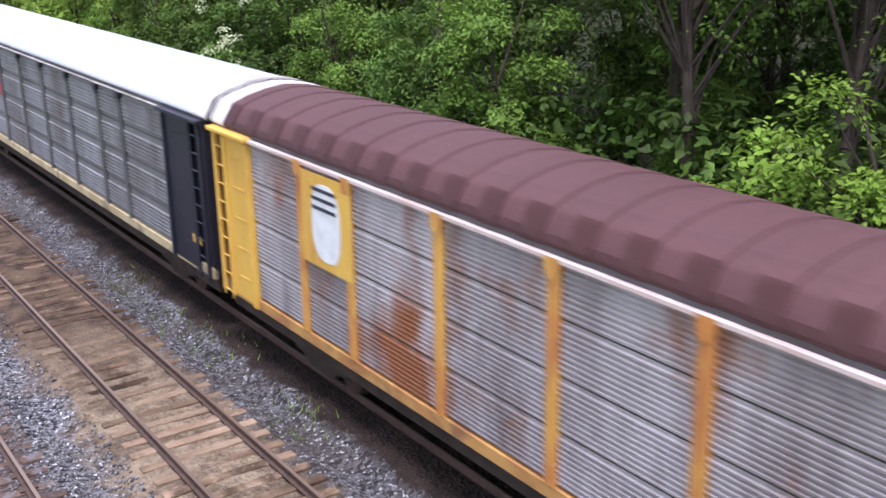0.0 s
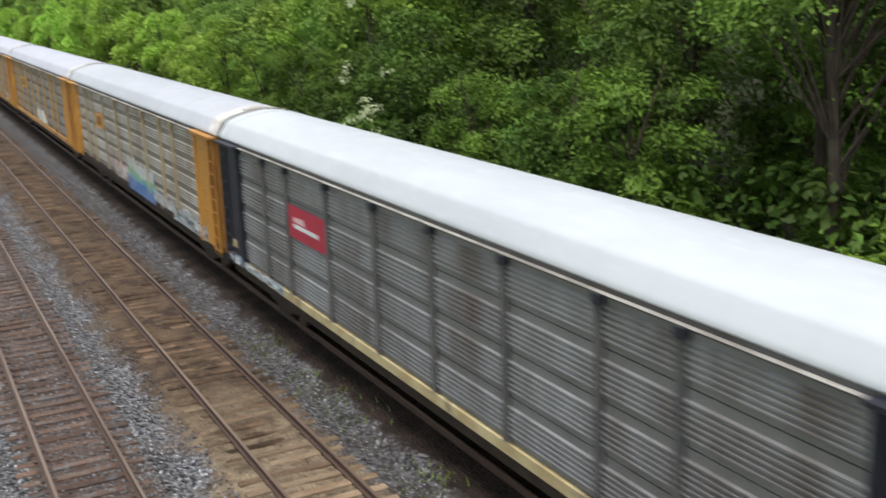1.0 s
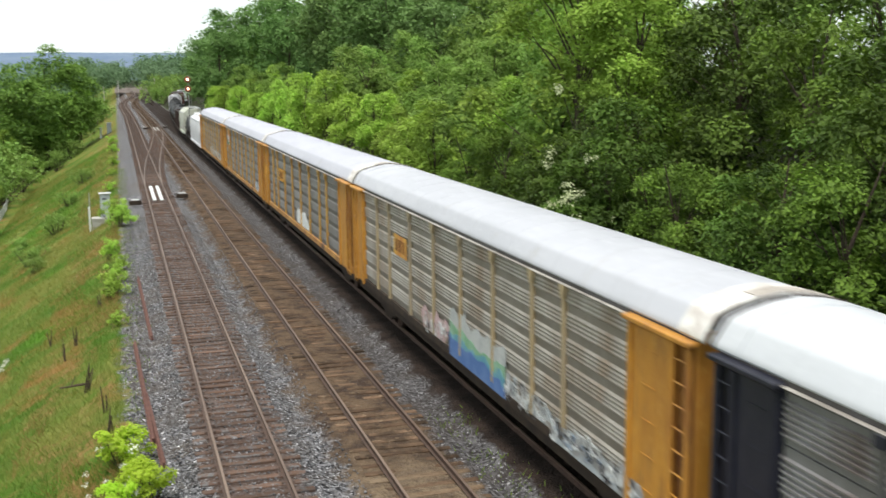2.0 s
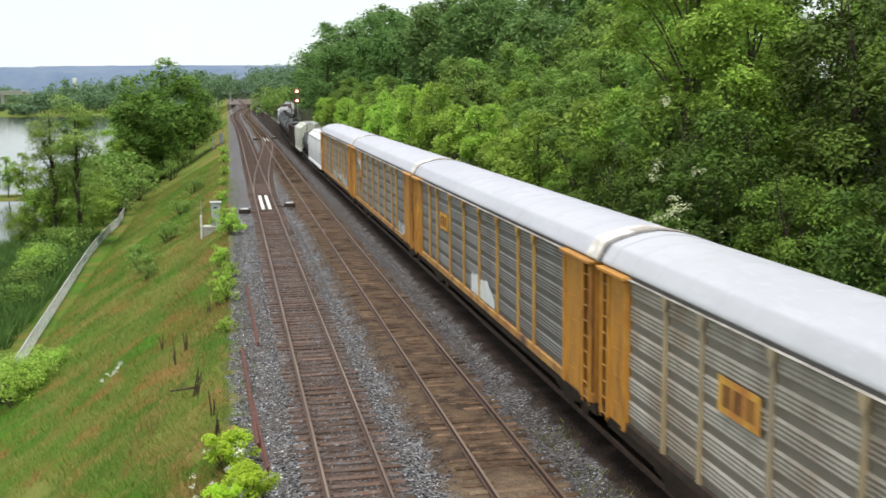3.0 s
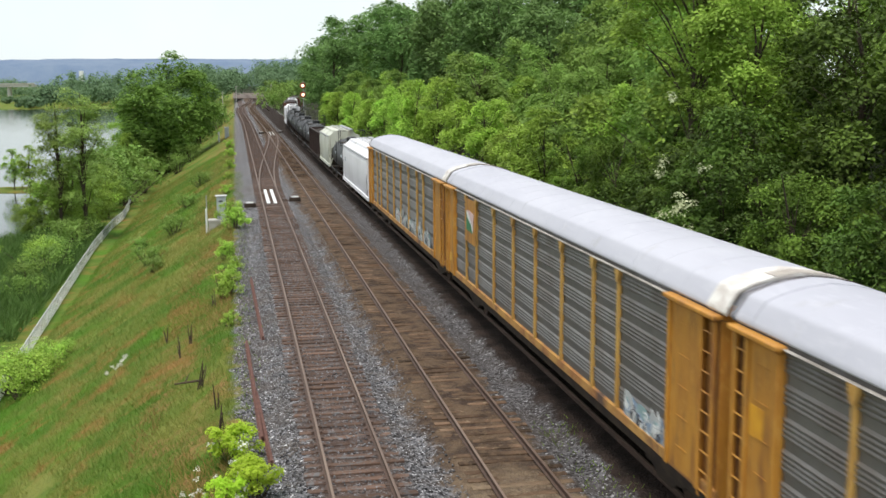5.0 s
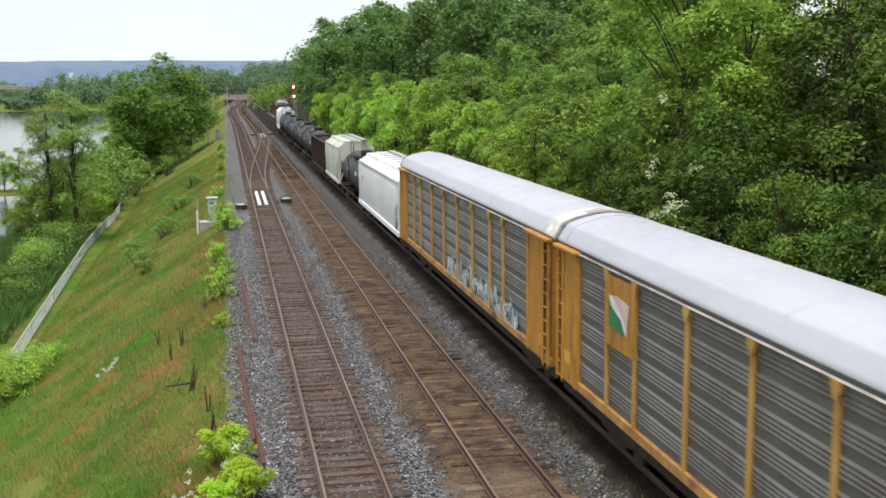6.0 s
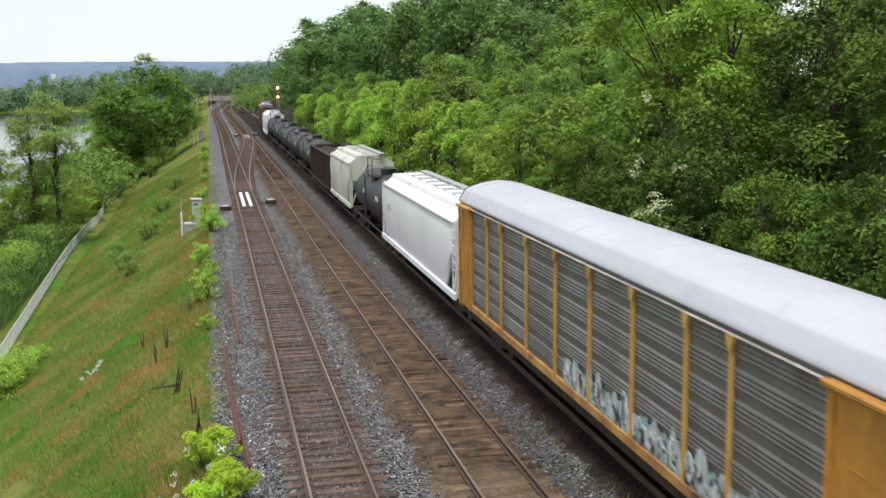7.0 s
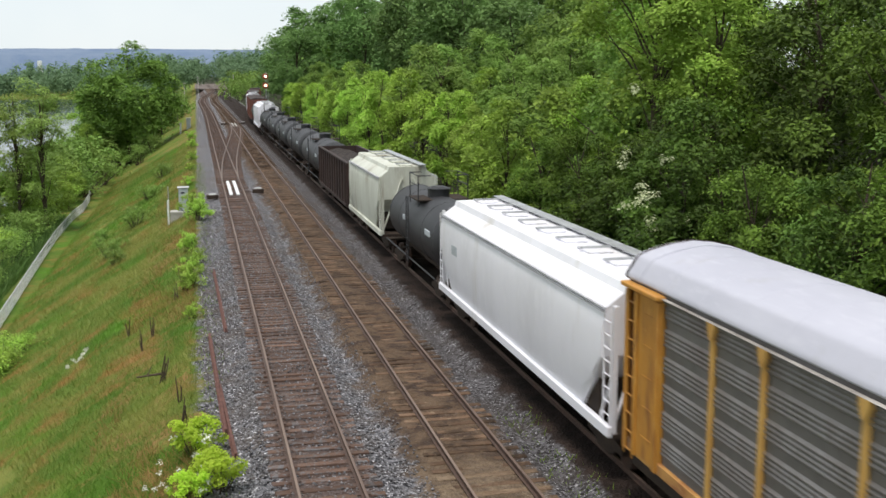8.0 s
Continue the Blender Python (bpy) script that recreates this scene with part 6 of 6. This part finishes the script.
def build_signals():
    x, y = 13.9, 222.0
    s = tagged(new("signal_mast"), "railway signal mast with two lit lamp heads", "signal")
    part("mast", tube(bmesh.new(), (x, y, -0.6), (x, y, 9.6), 0.12, 0.09), M["galv_plain"], s)
    part("base", box(bmesh.new(), x - 0.4, x + 0.4, y - 0.4, y + 0.4, -0.7, -0.1, 0.03), M["concrete"], s)
    ladder(s, x + 0.25, y, -0.2, 9.3, 0.4, M["galv_plain"], "x")
    for z in (8.65, 6.8):
        bm = tube(bmesh.new(), (x - 0.1, y - 0.12, z), (x - 0.1, y - 0.2, z), 0.62, n=20)
        head = part("lamp_head", bm, M["signal_red"], s, "round reddish signal backboard")
        part("hood", tube(bmesh.new(), (x - 0.1, y - 0.2, z + 0.06), (x - 0.1, y - 0.5, z + 0.06), 0.33, 0.30, 14), M["mark"], head)
        part("lens", tube(bmesh.new(), (x - 0.1, y - 0.5, z), (x - 0.1, y - 0.53, z), 0.24, n=14), M["lamp"], head, "glowing signal lens")
    for px, py, h in ((-4.6, 430.0, 8.6), (0.8, 500.0, 9.2)):
        p = tagged(new("pole"), "slim pale utility pole beside the line", "pole", "poles by the line")
        zb = float(land(px, py))
        part("shaft", tube(bmesh.new(), (px, py, zb - 0.4), (px, py, zb + h), 0.14, 0.1), M["concrete"], p)
        part("crossarm", box(bmesh.new(), px - 0.7, px + 0.7, py - 0.06, py + 0.06, zb + h - 0.6, zb + h - 0.45), M["concrete"], p)
    x, y = 16.3, 490.0
    p = tagged(new("signal_bracket"), "pale steel signal post with a sloping brace", "signal")
    part("mast", tube(bmesh.new(), (x, y, -0.5), (x, y, 8.4), 0.16, 0.12), M["concrete"], p)
    part("brace", tube(bmesh.new(), (x + 0.3, y, 5.0), (x + 3.2, y, -0.4), 0.1), M["concrete"], p)

    # signal cabinet with a little railing on a landing
    x, y = -1.24, 80.0
    z = -0.5
    c = tagged(new("signal_cabinet"), "grey-blue metal signal cabinet on a concrete pad by the track", "cabinet")
    part("body", box(bmesh.new(), x - 0.34, x + 0.34, y - 0.3, y + 0.3, z, z + 1.68, 0.03), M["cabinet"], c)
    part("lid", box(bmesh.new(), x - 0.42, x + 0.42, y - 0.38, y + 0.38, z + 1.68, z + 1.78, 0.02), M["galv_plain"], c)
    part("door", box(bmesh.new(), x - 0.28, x + 0.28, y - 0.325, y - 0.30, z + 0.15, z + 1.55, 0.008), M["cabinet"], c)
    part("door_handle", box(bmesh.new(), x + 0.16, x + 0.2, y - 0.36, y - 0.325, z + 0.75, z + 0.95, 0.006), M["galv_plain"], c)
    part("vent", box(bmesh.new(), x - 0.18, x + 0.1, y - 0.333, y - 0.325, z + 1.3, z + 1.42), M["mark"], c)
    pad = tagged(new("concrete_pad"), "pale concrete footing on the bank under the signal cabinet", "footing")
    part("slab", box(bmesh.new(), x - 1.0, x + 0.45, y - 0.5, y + 0.5, z - 0.16, z, 0.02), M["concrete"], pad)
    part("retaining_wall", box(bmesh.new(), x - 0.98, x + 0.43, y - 0.47, y - 0.35, z - 1.0, z - 0.16), M["concrete"], pad)
    r = tagged(new("handrail"), "white marker post with a thin rail beside the signal cabinet", "railing")
    part("post", box(bmesh.new(), x - 1.18, x - 1.04, y - 0.55, y - 0.43, z - 0.95, z + 0.85, 0.01), M["paint_white"], r)
    part("post", tube(bmesh.new(), (x - 1.1, y + 0.7, z - 0.95), (x - 1.1, y + 0.7, z + 1.75), 0.03), M["galv_plain"], r)
    part("rail", tube(bmesh.new(), (x - 1.1, y - 0.5, z + 0.75), (x - 1.1, y + 0.7, z + 0.8), 0.025), M["galv_plain"], r)

    # further huts along the left of the line
    for hx, hy, w, h, mat in ((-1.7, 210.0, 0.8, 1.9, "cabinet"), (-3.2, 208.0, 0.3, 1.9, "paint_white"), (-5.6, 395.0, 3.0, 1.5, "paint_white")):
        zb = float(land(hx, hy))
        k = tagged(new("lineside_box"), "small pale equipment box beside the far track", "cabinet", "lineside boxes")
        part("body", box(bmesh.new(), hx - w / 2, hx + w / 2, hy - 0.6, hy + 0.6, zb - 0.3, zb + h, 0.03), M[mat], k)
        part("lid", box(bmesh.new(), hx - w / 2 - 0.06, hx + w / 2 + 0.06, hy - 0.66, hy + 0.66, zb + h, zb + h + 0.08), M["galv_plain"], k)


# backboards coloured reddish to stand for the glow around the lamps
M["signal_red"] = surface("glow_red_backboard", (0.40, 0.10, 0.07), (0.32, 0.08, 0.06), None, 2, rough=0.6)
M["lamp"] = glow("signal_lamp", (1.0, 0.62, 0.42), 5.0)


M["gravel_road"] = surface("dusty_gravel", (0.20, 0.17, 0.155), (0.15, 0.125, 0.115), None, 0.2, rough=0.95)


def build_distance():
    bm = box(bmesh.new(), -1.0, 20.0, 640, 900, -0.5, -0.165, 0.02)
    tagged(new("road", mesh_of("road", bm, M["gravel_road"])), "pale gravel level crossing far down the line", "road", kind="structure")
    # hills beyond the lake, blue distance haze painted into their colour
    g = np.random.default_rng(3)
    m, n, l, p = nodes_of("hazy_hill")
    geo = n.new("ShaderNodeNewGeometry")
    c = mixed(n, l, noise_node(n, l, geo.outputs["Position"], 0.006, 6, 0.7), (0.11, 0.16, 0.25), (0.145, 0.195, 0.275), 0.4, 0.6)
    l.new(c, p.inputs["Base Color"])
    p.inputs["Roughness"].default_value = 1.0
    verts, faces = [], []
    xs = np.linspace(-3200, 1800, 160)
    for i, x in enumerate(xs):
        h = 97 + 2.5 * math.sin(x * 0.0021 + 0.6) + 1.2 * math.sin(x * 0.009) + 0.8 * g.normal() - 0.02 * max(0, x + 200)
        verts += [(x, 4000, -8), (x, 4080, h * 0.7), (x, 4250, h)]
        if i:
            k = (i - 1) * 3
            faces += [(k, k + 3, k + 4, k + 1), (k + 1, k + 4, k + 5, k + 2)]
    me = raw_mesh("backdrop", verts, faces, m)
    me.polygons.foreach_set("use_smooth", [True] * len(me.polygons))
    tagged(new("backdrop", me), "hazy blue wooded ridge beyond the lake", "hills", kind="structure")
    # road bridge over the lake with pale pylons
    b = tagged(new("road_bridge"), "distant concrete road bridge with pale pylons", "bridge")
    y = 1000.0
    part("deck", box(bmesh.new(), -420, -172, y - 6, y + 6, 5.8, 8.0), M["concrete"], b)
    part("parapet", box(bmesh.new(), -420, -172, y - 6.4, y - 6, 8.0, 9.0), M["concrete"], b)
    for x in range(-410, -170, 24):
        part("pier", box(bmesh.new(), x - 1.2, x + 1.2, y - 4, y + 4, -9, 5.8), M["concrete"], b)
    for x in (-246, -214, -132):
        part("pylon", box(bmesh.new(), x - 1.8, x + 1.8, y - 7.8, y - 5.4, -9, 19.5, 0.3), M["paint_white"], b)
    # sandy landing with a pale boat shed on the spit
    pad = tagged(new("boat_ramp"), "pale concrete landing on the lake spit", "ramp")
    x, y = -33.0, 178.0
    zb = float(land(x, y))
    part("slab", box(bmesh.new(), x - 3, x + 3, y - 1.5, y + 1.5, zb - 0.4, zb + 0.25, 0.05), M["paint_white"], pad)
    # low-lying jetty by the near pool
    j = tagged(new("jetty"), "weathered concrete jetty at the pool's edge", "jetty")
    part("deck", box(bmesh.new(), -21, -17.2, 63.2, 64.4, -7.9, -7.6, 0.03), M["concrete"], j)
    part("edge_pipe", tube(bmesh.new(), (-21, 60.8, -7.8), (-17.3, 61.2, -7.7), 0.12), M["dead"], j)


build_ground()
build_water()
build_tracks()
CARS = build_train()
build_woods()
build_far_woods()
build_grass()
build_stones()
build_fence()
build_signals()
build_distance()


def motions():
    """Every car runs down track 3 towards the bridge at a steady pace."""
    for car, middle in CARS:
        rows = []
        for i in range(17):
            t = i * 0.5
            y = 162.55 - 17.58 * t + middle
            slope = float(bend_train(y + 1) - bend_train(y - 1)) / 2
            rows.append((t, pose(TRACK_T + float(bend_train(y)), y, 0, 0, 0, -math.degrees(math.atan(slope)))))
        walk(car, rows)


motions()
